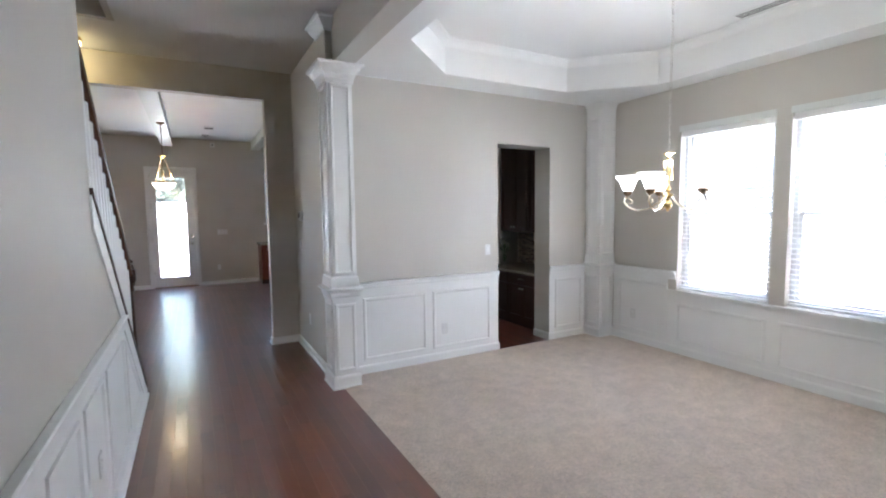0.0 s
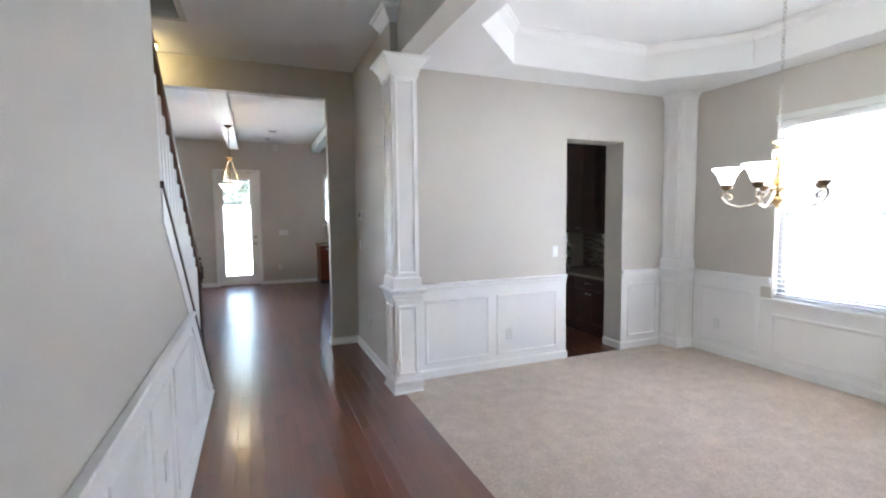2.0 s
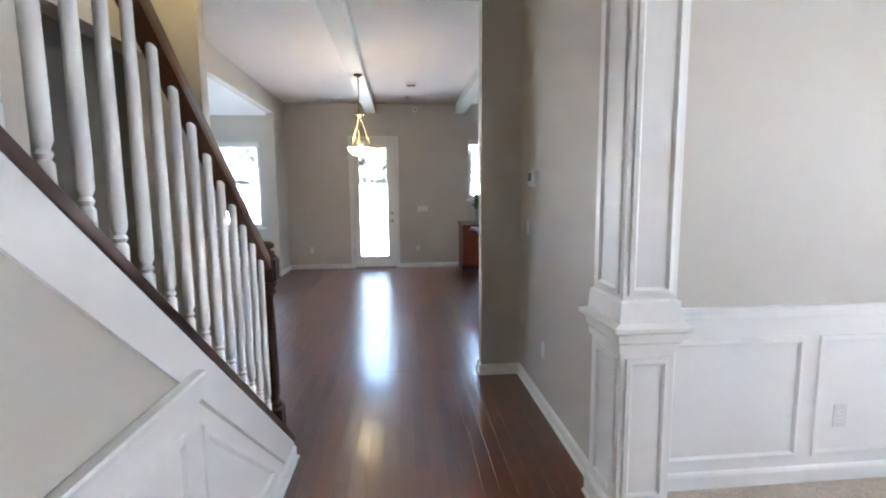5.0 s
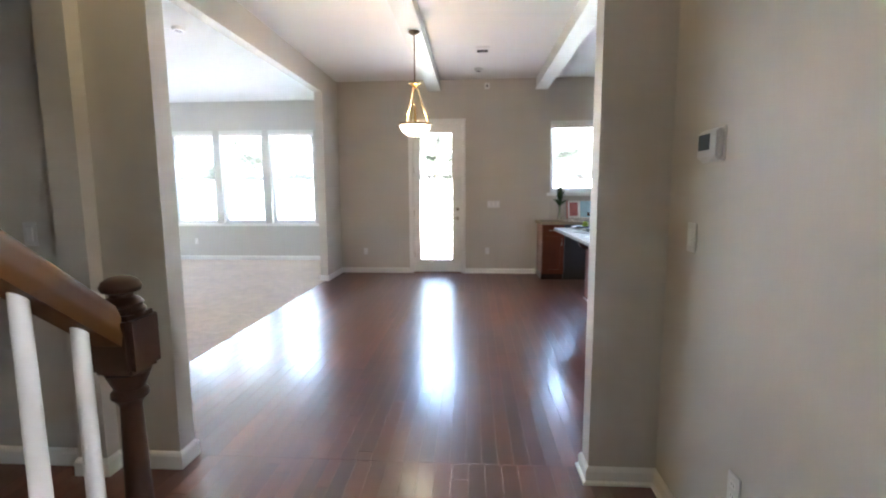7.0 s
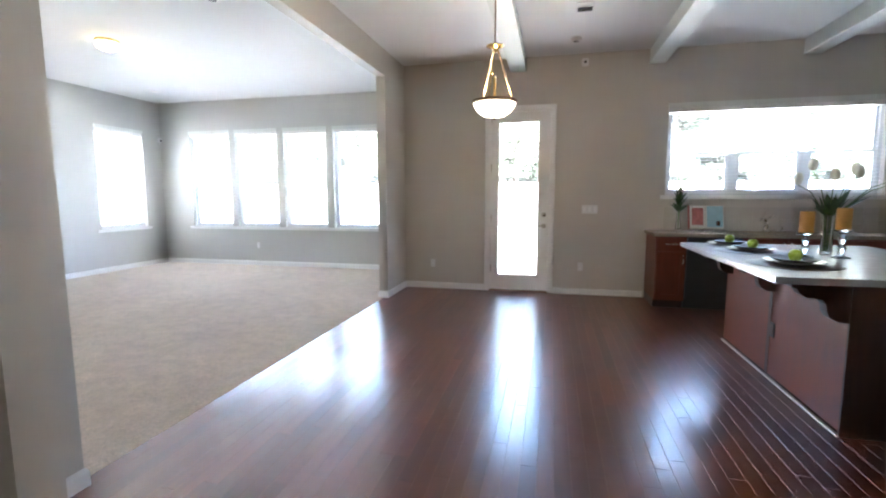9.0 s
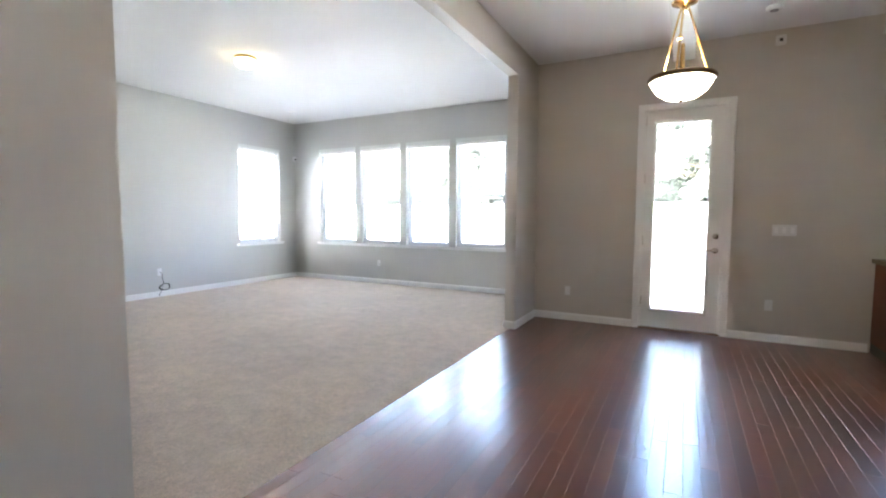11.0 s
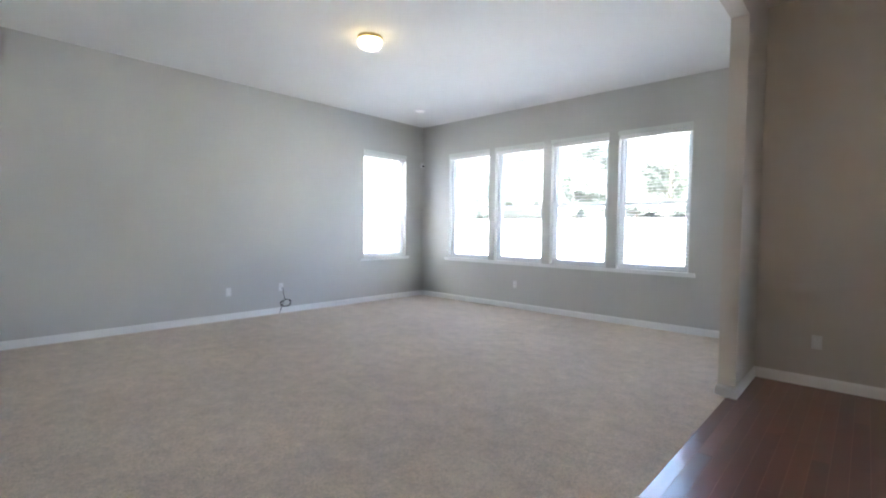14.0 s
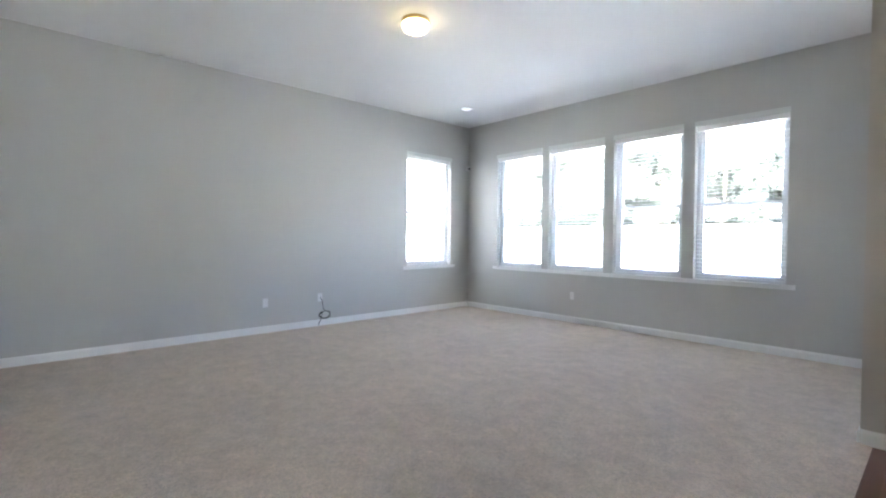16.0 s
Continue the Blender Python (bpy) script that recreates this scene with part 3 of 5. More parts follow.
def window(name, axis, face, out, opening, units=1, label="", sill=(0.0, 0.0), closed=0.0):
    """A vinyl window set into an opening: frame, sashes with a meeting rail, panes, sill; out is +1 or -1 across the wall."""
    a0, a1, z0, z1 = opening
    t = thing(name, label, "window", kind="structure")

    def bx(bm, u0, u1, v0, v1, w0, w1, bevel=0.0):
        p, q = sorted((face + out * w0, face + out * w1))
        return box(bm, p, q, u0, u1, v0, v1, bevel) if axis == "x" else box(bm, u0, u1, p, q, v0, v1, bevel)

    zm = z0 + (z1 - z0) * (0.485 if units == 1 else 0.47)
    bm = bmesh.new()
    for u0, u1, v0, v1 in ((a0, a0 + 0.04, z0, z1), (a1 - 0.04, a1, z0, z1), (a0 + 0.04, a1 - 0.04, z0, z0 + 0.045), (a0 + 0.04, a1 - 0.04, z1 - 0.04, z1)):
        bx(bm, u0, u1, v0, v1, 0.085, 0.155)
    step = (a1 - a0) / units
    for k in range(1, units):
        m = a0 + k * step
        bx(bm, m - 0.045, m + 0.045, z0 + 0.045, zm, 0.085, 0.155)
    part("window_frame", bm, VINYL, t)
    for k in range(units):
        u0, u1 = a0 + k * step + (0.04 if k == 0 else 0.045), a0 + (k + 1) * step - (0.04 if k == units - 1 else 0.045)
        for nm, v0, v1, w0 in (("lower_sash", z0 + 0.045, zm + 0.025, 0.095), ("upper_sash", zm - 0.015, z1 - 0.04, 0.122)):
            if nm == "upper_sash" and units > 1:
                if k:
                    continue
                u1 = a1 - 0.04
            bm = bmesh.new()
            r = 0.035
            bx(bm, u0, u0 + r, v0, v1, w0, w0 + 0.026)
            bx(bm, u1 - r, u1, v0, v1, w0, w0 + 0.026)
            bx(bm, u0 + r, u1 - r, v0, v0 + r, w0, w0 + 0.026)
            bx(bm, u0 + r, u1 - r, v1 - r, v1, w0, w0 + 0.026)
            s = part(nm, bm, VINYL, t)
            g = part("pane", bx(bmesh.new(), u0 + r, u1 - r, v0 + r, v1 - r, w0 + 0.010, w0 + 0.014), PANE, s)
            g.visible_shadow = False
    e0, e1 = sill
    st = part("window_sill", bx(bmesh.new(), a0 - e0, a1 + e1, z0 - 0.028, z0 + 0.002, -0.040, 0.10), WHITE, t)
    if e0 > 0.03 or e1 > 0.03:
        part("apron", bx(bmesh.new(), a0 - e0, a1 + e1, z0 - 0.052, z0 - 0.028, -0.012, 0.0), WHITE, st)
    # blind: head rail, open slats, cords, bottom rail
    b = thing("window_blind", "white horizontal slat blind with open slats", "blind", "window blinds")
    bm = bx(bmesh.new(), a0 + 0.006, a1 - 0.006, z1 - 0.065, z1 - 0.004, 0.012, 0.065, 0.003)
    part("head_rail", bm, WHITE, b)
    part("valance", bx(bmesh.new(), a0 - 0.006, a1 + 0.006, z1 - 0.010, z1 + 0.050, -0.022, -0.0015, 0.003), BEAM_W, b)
    zb = z0 + 0.02
    bm = bmesh.new()
    z = z1 - 0.085
    while z > zb + 0.03:
        tilt = closed
        p = [bm.verts.new((face + out * w_, u, z + dz) if axis == "x" else (u, face + out * w_, z + dz))
             for w_, dz in ((0.020, -0.002 - tilt), (0.038, 0.0012), (0.056, 0.002 + tilt)) for u in (a0 + 0.012, a1 - 0.012)]
        q = [bm.verts.new(v.co + Vector((0, 0, 0.0022))) for v in p]
        for f in ((0, 1, 3, 2), (2, 3, 5, 4)):
            bm.faces.new([p[i] for i in f])
            bm.faces.new([q[i] for i in f])
        for i, j in ((0, 1), (1, 3), (3, 5), (5, 4), (4, 2), (2, 0)):
            bm.faces.new((p[i], p[j], q[j], q[i]))
        z -= 0.046
    s = part("slats", bm, SLAT, b)
    s["kind"] = "stuff"
    part("bottom_rail", bx(bmesh.new(), a0 + 0.012, a1 - 0.012, zb, zb + 0.016, 0.014, 0.062, 0.003), SLAT, b)
    for u in (a0 + 0.14, a1 - 0.14):
        part("cord", bx(bmesh.new(), u - 0.0012, u + 0.0012, zb, z1 - 0.06, 0.037, 0.0395), SLAT, b)
    return t


for i, o in enumerate(DWIN):
    window("window_%d" % (i + 1), "x", XD, 1, o, 1, "tall white vinyl double-hung window in the dining room", (0.10, 0.0635) if i else (0.0635, 0.11))
for i, o in enumerate(LWIN):
    window("window_%d" % (i + 3), "y", YL, 1, o, 1, "white vinyl double-hung window in the living room",
           (0.07 if i == 0 else (o[0] - LWIN[i - 1][1]) / 2, 0.08 if i == 3 else (LWIN[i + 1][0] - o[1]) / 2))
window("window_7", "x", XL, -1, SWIN[0], 1, "narrow white vinyl side window in the living room", (0.07, 0.07))
window("window_8", "y", YK, 1, KWIN[0], 3, "wide white three-part window over the kitchen sink", (0.05, 0.05))

# ---- back door ----
d = thing("door_1", "white full-glass back door, closed", "door", kind="structure")
bm = bmesh.new()
x0, x1 = -0.64, 0.16
gx0, gx1, gz0, gz1 = -0.545, 0.03, 0.222, 2.41
for b_ in ((x0, gx0, 0.02, 2.54), (gx1, x1, 0.02, 2.54), (gx0, gx1, 0.02, gz0), (gx0, gx1, gz1, 2.54)):
    box(bm, b_[0], b_[1], 11.385, 11.430, b_[2], b_[3])
leaf = part("door_leaf", bm, WHITE, d)
bm = bmesh.new()
sweep(bm, rect(gx0, gx1, gz0, gz1), [(0.018, -0.004), (0.018, 0.006), (0.010, 0.012), (-0.006, 0.012), (-0.016, 0.004), (-0.016, 0)], lambda u, v, h: (u, 11.385 - h, v), True)
part("glazing_bead", bm, WHITE, leaf)
g = part("pane", boxed(gx0 + 0.002, gx1 - 0.002, 11.405, 11.410, gz0 + 0.002, gz1 - 0.002), PANE, leaf)
g.visible_shadow = False
bm = bmesh.new()
for b_ in ((DOOR[0], x0 + 0.0002, 0, 2.555), (x1 - 0.0002, DOOR[1], 0, 2.555), (x0 - 0.0008, x1 + 0.0008, 2.5405, 2.555)):
    box(bm, b_[0] - 0.001, b_[1] + 0.001, YK + 0.001, 11.50, b_[2], b_[3] - 0.001)
part("door_jamb", bm, WHITE, d)
bm = bmesh.new()
for b_ in ((DOOR[0] + 0.002, x0 + 0.012, 0.019, 2.545), (x1 - 0.012, DOOR[1] - 0.002, 0.019, 2.545), (x0 + 0.012, x1 - 0.012, 2.530, 2.545)):
    box(bm, b_[0], b_[1], 11.4303, 11.450, b_[2], b_[3])
part("door_stop", bm, WHITE, d)
bm = bmesh.new()
sweep(bm, [(DOOR[1] - 0.010, 0), (DOOR[1] - 0.010, 2.547), (DOOR[0] + 0.010, 2.547), (DOOR[0] + 0.010, 0)], [(0, 0), (0, 0.010), (-0.012, 0.016), (-0.055, 0.018), (-0.070, 0.014), (-0.074, 0)], lambda u, v, h: (u, YK - h, v))
part("casing", bm, WHITE, d)
part("threshold", boxed(DOOR[0] + 0.002, DOOR[1] - 0.002, 11.33, 11.50, 0.0, 0.018, 0.004), BRONZE, d, "bronze metal threshold")
for z in (0.28, 1.0, 1.72, 2.38):
    bm = boxed(x0 - 0.012, x0 + 0.004, 11.372, 11.386, z, z + 0.10)
    part("hinge", tube(bm, [(x0 - 0.004, 11.370, z - 0.004), (x0 - 0.004, 11.370, z + 0.104)], 0.007), BRONZE, d, "bronze hinge")
bm = lathe(bmesh.new(), [(0.033, 0), (0.033, 0.006), (0.026, 0.012), (0.012, 0.016), (0.012, 0.045), (0, 0.047)], 20)
bmesh.ops.transform(bm, matrix=pose(0.105, 11.385, 0.95, 90), verts=bm.verts)
tube(bm, [(0.105, 11.345, 0.95), (0.06, 11.342, 0.952), (0.0, 11.345, 0.948)], [0.011, 0.009, 0.007])
part("door_handle", bm, NICKEL, leaf, "brushed nickel lever handle", True)
bm = lathe(bmesh.new(), [(0.032, 0), (0.032, 0.008), (0.024, 0.014), (0, 0.016)], 20)
bmesh.ops.transform(bm, matrix=pose(0.105, 11.385, 1.11, 90), verts=bm.verts)
box(bm, 0.099, 0.111, 11.355, 11.372, 1.095, 1.125, 0.003)
part("deadbolt", bm, NICKEL, leaf, "brushed nickel deadbolt", True)

# ---- stair wall, stairs and railing ----
SL = 0.84


def z_knee(y):
    return 3.833 - SL * y


def slab_yz(bm, pts, x0, x1):
    a = [bm.verts.new((x0, y, z)) for y, z in pts]
    b = [bm.verts.new((x1, y, z)) for y, z in pts]
    bm.faces.new(a)
    bm.faces.new(b)
    for i in range(len(pts)):
        j = (i + 1) % len(pts)
        bm.faces.new((a[i], a[j], b[j], b[i]))
    return bm


k = tagged(link("knee_wall", slab_yz(bmesh.new(), [(2.55, 0), (4.44, 0), (4.44, z_knee(4.44)), (2.55, z_knee(2.55))], -0.43, -0.32), WALL),
           "sloping stair knee wall with greige paint", "wall", kind="structure")
part("skirt_band", slab_yz(bmesh.new(), [(2.55, z_knee(2.55) - 0.165), (4.30, z_knee(4.30) - 0.165), (4.44, 0.005), (4.44, z_knee(4.44)), (2.55, z_knee(2.55))], -0.32, -0.311), WHITE, k, "white painted sloping skirt board")
part("end_cap", boxed(-0.43, -0.311, 4.44, 4.449, 0, z_knee(4.44)), WHITE, k)
w = thing("wainscot_stair", "white panelled wainscot along the stair wall", "wainscot", kind="structure")
part("backing", slab_yz(bmesh.new(), [(-2.2, 0), (4.28, 0), (4.28, 0.06), (3.355, 0.835), (-2.2, 0.835)], -0.32, -0.316), WHITE, w)
bm = bmesh.new()
sweep(bm, [(-0.316, 3.36), (-0.316, -2.20)], [(o, h + 0.02) for o, h in RAIL], flat)
part("chair_rail", bm, WHITE, w)
for u0, u1 in ((2.59, 3.27), (2.03, 2.49), (1.47, 1.93), (0.91, 1.37), (0.35, 0.81), (-0.21, 0.25), (-0.77, -0.31)):
    panel(w, on_x(-0.316, 1), rect(u0, u1, 0.14, 0.785))
panel(w, on_x(-0.316, 1), [(3.37, 0.14), (4.12, 0.14), (3.37, 0.755)])

r = thing("stair_railing", "dark stained handrail with white balusters on a sloping cap", "railing", "", "")
part("rail_cap", slab_yz(bmesh.new(), [(2.55, z_knee(2.55)), (4.445, z_knee(4.445)), (4.445, z_knee(4.445) + 0.036), (2.55, z_knee(2.55) + 0.036)], -0.444, -0.304), NEWELWOOD, r, "dark stained sloping cap board")


def z_rail(y):
    return 2.05 - 0.83 * (y - 3.12)


bm = bmesh.new()
prof = [(-0.030, 0.0), (0.030, 0.0), (0.034, 0.018), (0.030, 0.030), (0.032, 0.048), (0.022, 0.066), (0.0, 0.072), (-0.022, 0.066), (-0.032, 0.048), (-0.030, 0.030), (-0.034, 0.018)]
ya, yb = 2.555, 4.285
ra = [bm.verts.new((-0.37 + o, ya, z_rail(ya) + h * 1.3)) for o, h in prof]
rb = [bm.verts.new((-0.37 + o, yb, z_rail(yb) + h * 1.3)) for o, h in prof]
for i in range(len(prof)):
    j = (i + 1) % len(prof)
    bm.faces.new((ra[i], ra[j], rb[j], rb[i]))
bm.faces.new(ra)
bm.faces.new(rb)
part("handrail", bm, RAILWOOD, r, "brown stained wooden handrail", True)
bm = bmesh.new()
hb = 0.79
lathe(bm, [(0.0165, -0.03), (0.0165, 0.10), (0.011, 0.108), (0.016, 0.118), (0.011, 0.128), (0.0176, 0.145), (0.0172, 0.32), (0.0156, 0.60), (0.0142, hb + 0.06)], 12)
me_b = None
for i in range(15):
    y = 2.715 + 0.1075 * i
    if me_b is None:
        ob = part("baluster", bm, WHITE, r, "white turned baluster", True)
        me_b = ob.data
    else:
        ob = new("baluster", me_b)
        ob.parent = r
        ob["label"] = "white turned baluster"
    ob.location = (-0.37, y, z_knee(y) + 0.036)
ny, nx = 4.33, -0.37
zn = z_knee(ny) + 0.02
part("newel_shaft", lathe(bmesh.new(), [(0.034, 0.14), (0.042, 0.155), (0.042, 0.17), (0.026, 0.185), (0.030, 0.22), (0.030, 0.30), (0.027, 0.50), (0.021, 0.725), (0.026, 0.735), (0.036, 0.745), (0.036, 0.756), (0.029, 0.764), (0.038, 0.785), (0.044, 0.80)], 20, (nx, ny, zn)), NEWELWOOD, r, "dark turned newel shaft", True)
part("newel_foot", boxed(nx - 0.045, nx + 0.045, ny - 0.045, ny + 0.045, zn - 0.02, zn + 0.15, 0.006), NEWELWOOD, r)
part("newel_block", boxed(nx - 0.048, nx + 0.048, ny - 0.048, ny + 0.048, 1.02, 1.145, 0.010), NEWELWOOD, r, "dark square newel block")
part("newel_finial", lathe(bmesh.new(), [(0.041, 1.140), (0.043, 1.152), (0.036, 1.159), (0.040, 1.165), (0.034, 1.173), (0.022, 1.179), (0.022, 1.185), (0.036, 1.191), (0.039, 1.199), (0.034, 1.212), (0.020, 1.221), (0, 1.224)], 20, (nx, ny, 0)), NEWELWOOD, r, "dark rounded newel cap", True)

s = thing("staircase", "straight stair flight with dark treads and white risers", "staircase", kind="structure")
rise, run = 0.191, 0.2275
for i in range(16):
    y1 = 4.40 - i * run
    part("riser", boxed(-1.44, -0.43, y1 - 0.02, y1, i * rise, (i + 1) * rise - 0.026), WHITE, s)
    part("tread", boxed(-1.44, -0.43, y1 - run - 0.02, y1 + 0.025, (i + 1) * rise - 0.026, (i + 1) * rise, 0.006), NEWELWOOD, s)

# ---- sky light guides, one in each glazed opening ----


def sky_guide(name, x, y, z, width, height, turn):
    ob = new(name, bpy.data.lights.new(name, "AREA"))
    ob.data.shape, ob.data.size, ob.data.size_y = "RECTANGLE", width, height
    ob.data.cycles.is_portal = True
    ob.matrix_world = pose(x, y, z, 90, 0, turn)


for o in DWIN:
    sky_guide("sky_guide", 4.91, (o[0] + o[1]) / 2, (o[2] + o[3]) / 2, o[1] - o[0], o[3] - o[2], 90)
for o in LWIN:
    sky_guide("sky_guide", (o[0] + o[1]) / 2, 12.97, (o[2] + o[3]) / 2, o[1] - o[0], o[3] - o[2], 180)
sky_guide("sky_guide", -7.82, (SWIN[0][0] + SWIN[0][1]) / 2, 1.69, 0.98, 1.82, -90)
for o in (KWIN[0], DOOR):
    sky_guide("sky_guide", (o[0] + o[1]) / 2, 11.52, (o[2] + o[3]) / 2, o[1] - o[0], o[3] - o[2], 180)

# ---- outdoors ----
bm = bmesh.new()
n = 24
edge = [-1500, -400, -150] + [-90 + 12 * i for i in range(16)] + [150, 400, 1500]
grid = [[bm.verts.new((x, y, -0.32 + 3.7 * min(max((y - 24) / 48, 0), 1) + (0.06 * noise.noise((x * 0.07, y * 0.07, 0)) if abs(x) < 120 and abs(y) < 120 else 0))) for y in edge] for x in edge]
for i in range(len(edge) - 1):
    for j in range(len(edge) - 1):
        bm.faces.new((grid[i][j], grid[i + 1][j], grid[i + 1][j + 1], grid[i][j + 1]))
tagged(link("ground", bm, SOIL), "pale dry bare yard soil in bright sun", "ground", kind="structure")


def leafy(bm, cx, cy, cz, rad, count, size, rng):
    """Scatters small bent leaf clumps through an uneven ball."""
    for _ in range(count):
        v = Vector((rng.gauss(0, 1), rng.gauss(0, 1), rng.gauss(0, 1))).normalized() * rad * (0.45 + 0.6 * rng.random())
        c = Vector((cx, cy, cz)) + Vector((v.x, v.y, v.z * 0.75))
        q = Euler((rng.uniform(-1.2, 1.2), rng.uniform(-1.2, 1.2), rng.uniform(0, 6.3))).to_matrix()
        w, h = size * rng.uniform(0.6, 1.3), size * rng.uniform(0.5, 1.0)
        p = [bm.verts.new(c + q @ Vector(k)) for k in ((-w, 0, 0.12 * w), (0, -h, 0), (w, 0, 0.12 * w), (0, h, 0))]
        bm.faces.new((p[0], p[1], p[3]))
        bm.faces.new((p[1], p[2], p[3]))


def tree(seed, height):
    rng = random.Random(seed)
    t = thing("tree", "tall leafy green tree at the far edge of the yard", "tree", "trees behind the yard")
    bm = bmesh.new()
    tube(bm, [(0, 0, -0.4), (0.05, 0.03, height * 0.3), (-0.05, 0.1, height * 0.6), (0.1, 0, height * 0.92)], [0.30, 0.24, 0.15, 0.04], 8)
    crown = bmesh.new()
    for i in range(38):
        z = height * rng.uniform(0.07, 0.95)
        a = rng.uniform(0, 6.28)
        reach = height * 0.26 * (1.15 - z / height) + 0.5
        tip = Vector((math.cos(a) * reach, math.sin(a) * reach, z + 0.5))
        tube(bm, [(0, 0, z - 0.3), tip * 0.5 + Vector((0, 0, z * 0.5)), tip], [0.07, 0.045, 0.015], 5)
        leafy(crown, tip.x, tip.y, tip.z, height * rng.uniform(0.09, 0.15), 420, 0.21, rng)
    part("trunk", bm, BARK, t)
    part("crown", crown, FOLIAGE, t)
    return t


kinds = [tree(s, h_) for s, h_ in ((1, 22.0), (2, 26.0), (3, 19.0))]
rng = random.Random(5)
for i, t in enumerate(kinds):
    t.location = (-6 + 5 * i, 84 + 2 * i, 3.33)
for i in range(92):
    x = -95 + 1.82 * i + rng.uniform(-1, 1)
    copy_at(kinds[i % 3], x, 82 + rng.uniform(-2, 14), 3.33, rz=rng.uniform(0, 360))
bm = bmesh.new()
for i in range(170):
    leafy(bm, -85 + i * 0.97, 79 + rng.uniform(-2, 3), 4.1 + rng.uniform(0, 2.0), rng.uniform(1.1, 2.2), 460, 0.15, rng)
u = tagged(link("undergrowth", bm, FOLIAGE), "dense green shrubs along the tree line", "shrubs", kind="stuff")

# unseen box, added to cut steep sky light through the living room side window
tagged(link("sky_block_eave", boxed(XL - 0.80, XL - 0.24, 6.0, 13.3, 2.98, 3.14, 0.01), WHITE), "unseen white box added outside to block high sky light at the side window", "eave", kind="structure")

nh = thing("neighbour_house", "pale sided house next door with shuttered window", "house")
bm = boxed(13.0, 22.0, -4.0, 8.0, -0.35, 5.6)
nw = part("wall", bm, SIDING, nh)
bm = bmesh.new()
for i in range(34):
    z = -0.2 + i * 0.17
    slab_ = [bm.verts.new(p) for p in ((13.0, -4, z), (12.972, -4, z), (13.0, -4, z + 0.17), (13.0, 8, z), (12.972, 8, z), (13.0, 8, z + 0.17))]
    bm.faces.new((slab_[1], slab_[4], slab_[5], slab_[2]))
    bm.faces.new((slab_[0], slab_[3], slab_[4], slab_[1]))
part("siding_boards", bm, SIDING, nh)["kind"] = "stuff"
bm = bmesh.new()
vs = [bm.verts.new(p) for p in ((12.5, -4.4, 5.55), (12.5, 8.4, 5.55), (22.5, 8.4, 5.55), (22.5, -4.4, 5.55), (17.5, -4.4, 8.6), (17.5, 8.4, 8.6))]
for f in ((0, 1, 5, 4), (2, 3, 4, 5), (0, 4, 3), (1, 2, 5), (0, 3, 2, 1)):
    bm.faces.new([vs[i] for i in f])
part("roof", bm, SHINGLE, nh, "grey shingle roof")
for y, z in ((6.3, 2.2), (3.0, 2.2), (6.3, 4.6)):
    wn_ = part("window", boxed(12.93, 12.968, y - 0.45, y + 0.45, z - 0.75, z + 0.75), VINYL, nh)
    part("pane", boxed(12.922, 12.931, y - 0.38, y + 0.38, z - 0.68, z + 0.68), HOUSEGLASS, wn_)
    for s_ in (-1, 1):
        bm = bmesh.new()
        y_ = y + s_ * 0.68
        box(bm, 12.935, 12.968, y_ - 0.2, y_ + 0.2, z - 0.78, z + 0.78)
        for q in range(14):
            box(bm, 12.92, 12.936, y_ - 0.16, y_ + 0.16, z - 0.70 + q * 0.10, z - 0.64 + q * 0.10)
        part("shutter", bm, SHUTTER, wn_, "dark slatted shutter")

# ---- dining room things ----


def outlet(kind, axis, face, s, a, z, wide=0.07):
    """A wall plate on the wall at face; s is the side of the room."""
    names = {"switch": ("light_switch", "white rocker light switch plate on the wall", "switch"), "outlet": ("wall_outlet", "white wall outlet plate low on the wall", "outlet")}
    nm, lab, cat = names[kind]
    t = thing(nm, lab, cat)

    def bx(u0, u1, v0, v1, w0, w1, bev=0.0):
        p, q = sorted((face + s * w0, face + s * w1))
        return boxed(p, q, u0, u1, v0, v1, bev) if axis == "x" else boxed(u0, u1, p, q, v0, v1, bev)

    part("plate", bx(a - wide / 2, a + wide / 2, z - 0.058, z + 0.058, 0.0, 0.006, 0.002), PLATE, t)
    n_ = max(1, round(wide / 0.07))
    for k_ in range(n_):
        c = a - wide / 2 + (k_ + 0.5) * wide / n_
        if kind == "switch":
            part("rocker", bx(c - 0.016, c + 0.016, z - 0.032, z + 0.032, 0.006, 0.010, 0.001), WHITE, t)
        else:
            for dz in (-0.02, 0.02):
                soc = part("socket", bx(c - 0.016, c + 0.016, z + dz - 0.013, z + dz + 0.013, 0.006, 0.008, 0.001), WHITE, t)
                for du in (-0.006, 0.006):
                    part("slot", bx(c + du - 0.001, c + du + 0.001, z + dz - 0.004, z + dz + 0.006, 0.008, 0.0084), DARKP, soc)
    return t


outlet("outlet", "y", YD - 0.004, -1, 2.45, 0.34)
outlet("switch", "y", YD, -1, 3.01, 1.16)
outlet("outlet", "x", XD - 0.004, -1, 3.42, 0.34)
outlet("outlet", "x", -0.316, 1, 2.30, 0.42)
outlet("switch", "x", 1.24, -1, 5.31, 1.21)
outlet("outlet", "x", 1.24, -1, 4.91, 0.40)
outlet("switch", "y", YH, -1, -1.79, 1.20)
outlet("switch", "y", YK, -1, 0.72, 1.19, 0.21)
outlet("outlet", "y", YK, -1, -1.50, 0.38)
oc = outlet("outlet", "y", YK, -1, 0.62, 0.39)
part("plug", boxed(0.595, 0.645, YK - 0.04, YK - 0.008, 0.385, 0.43, 0.006), PLATE, oc, "white plug-in adapter")
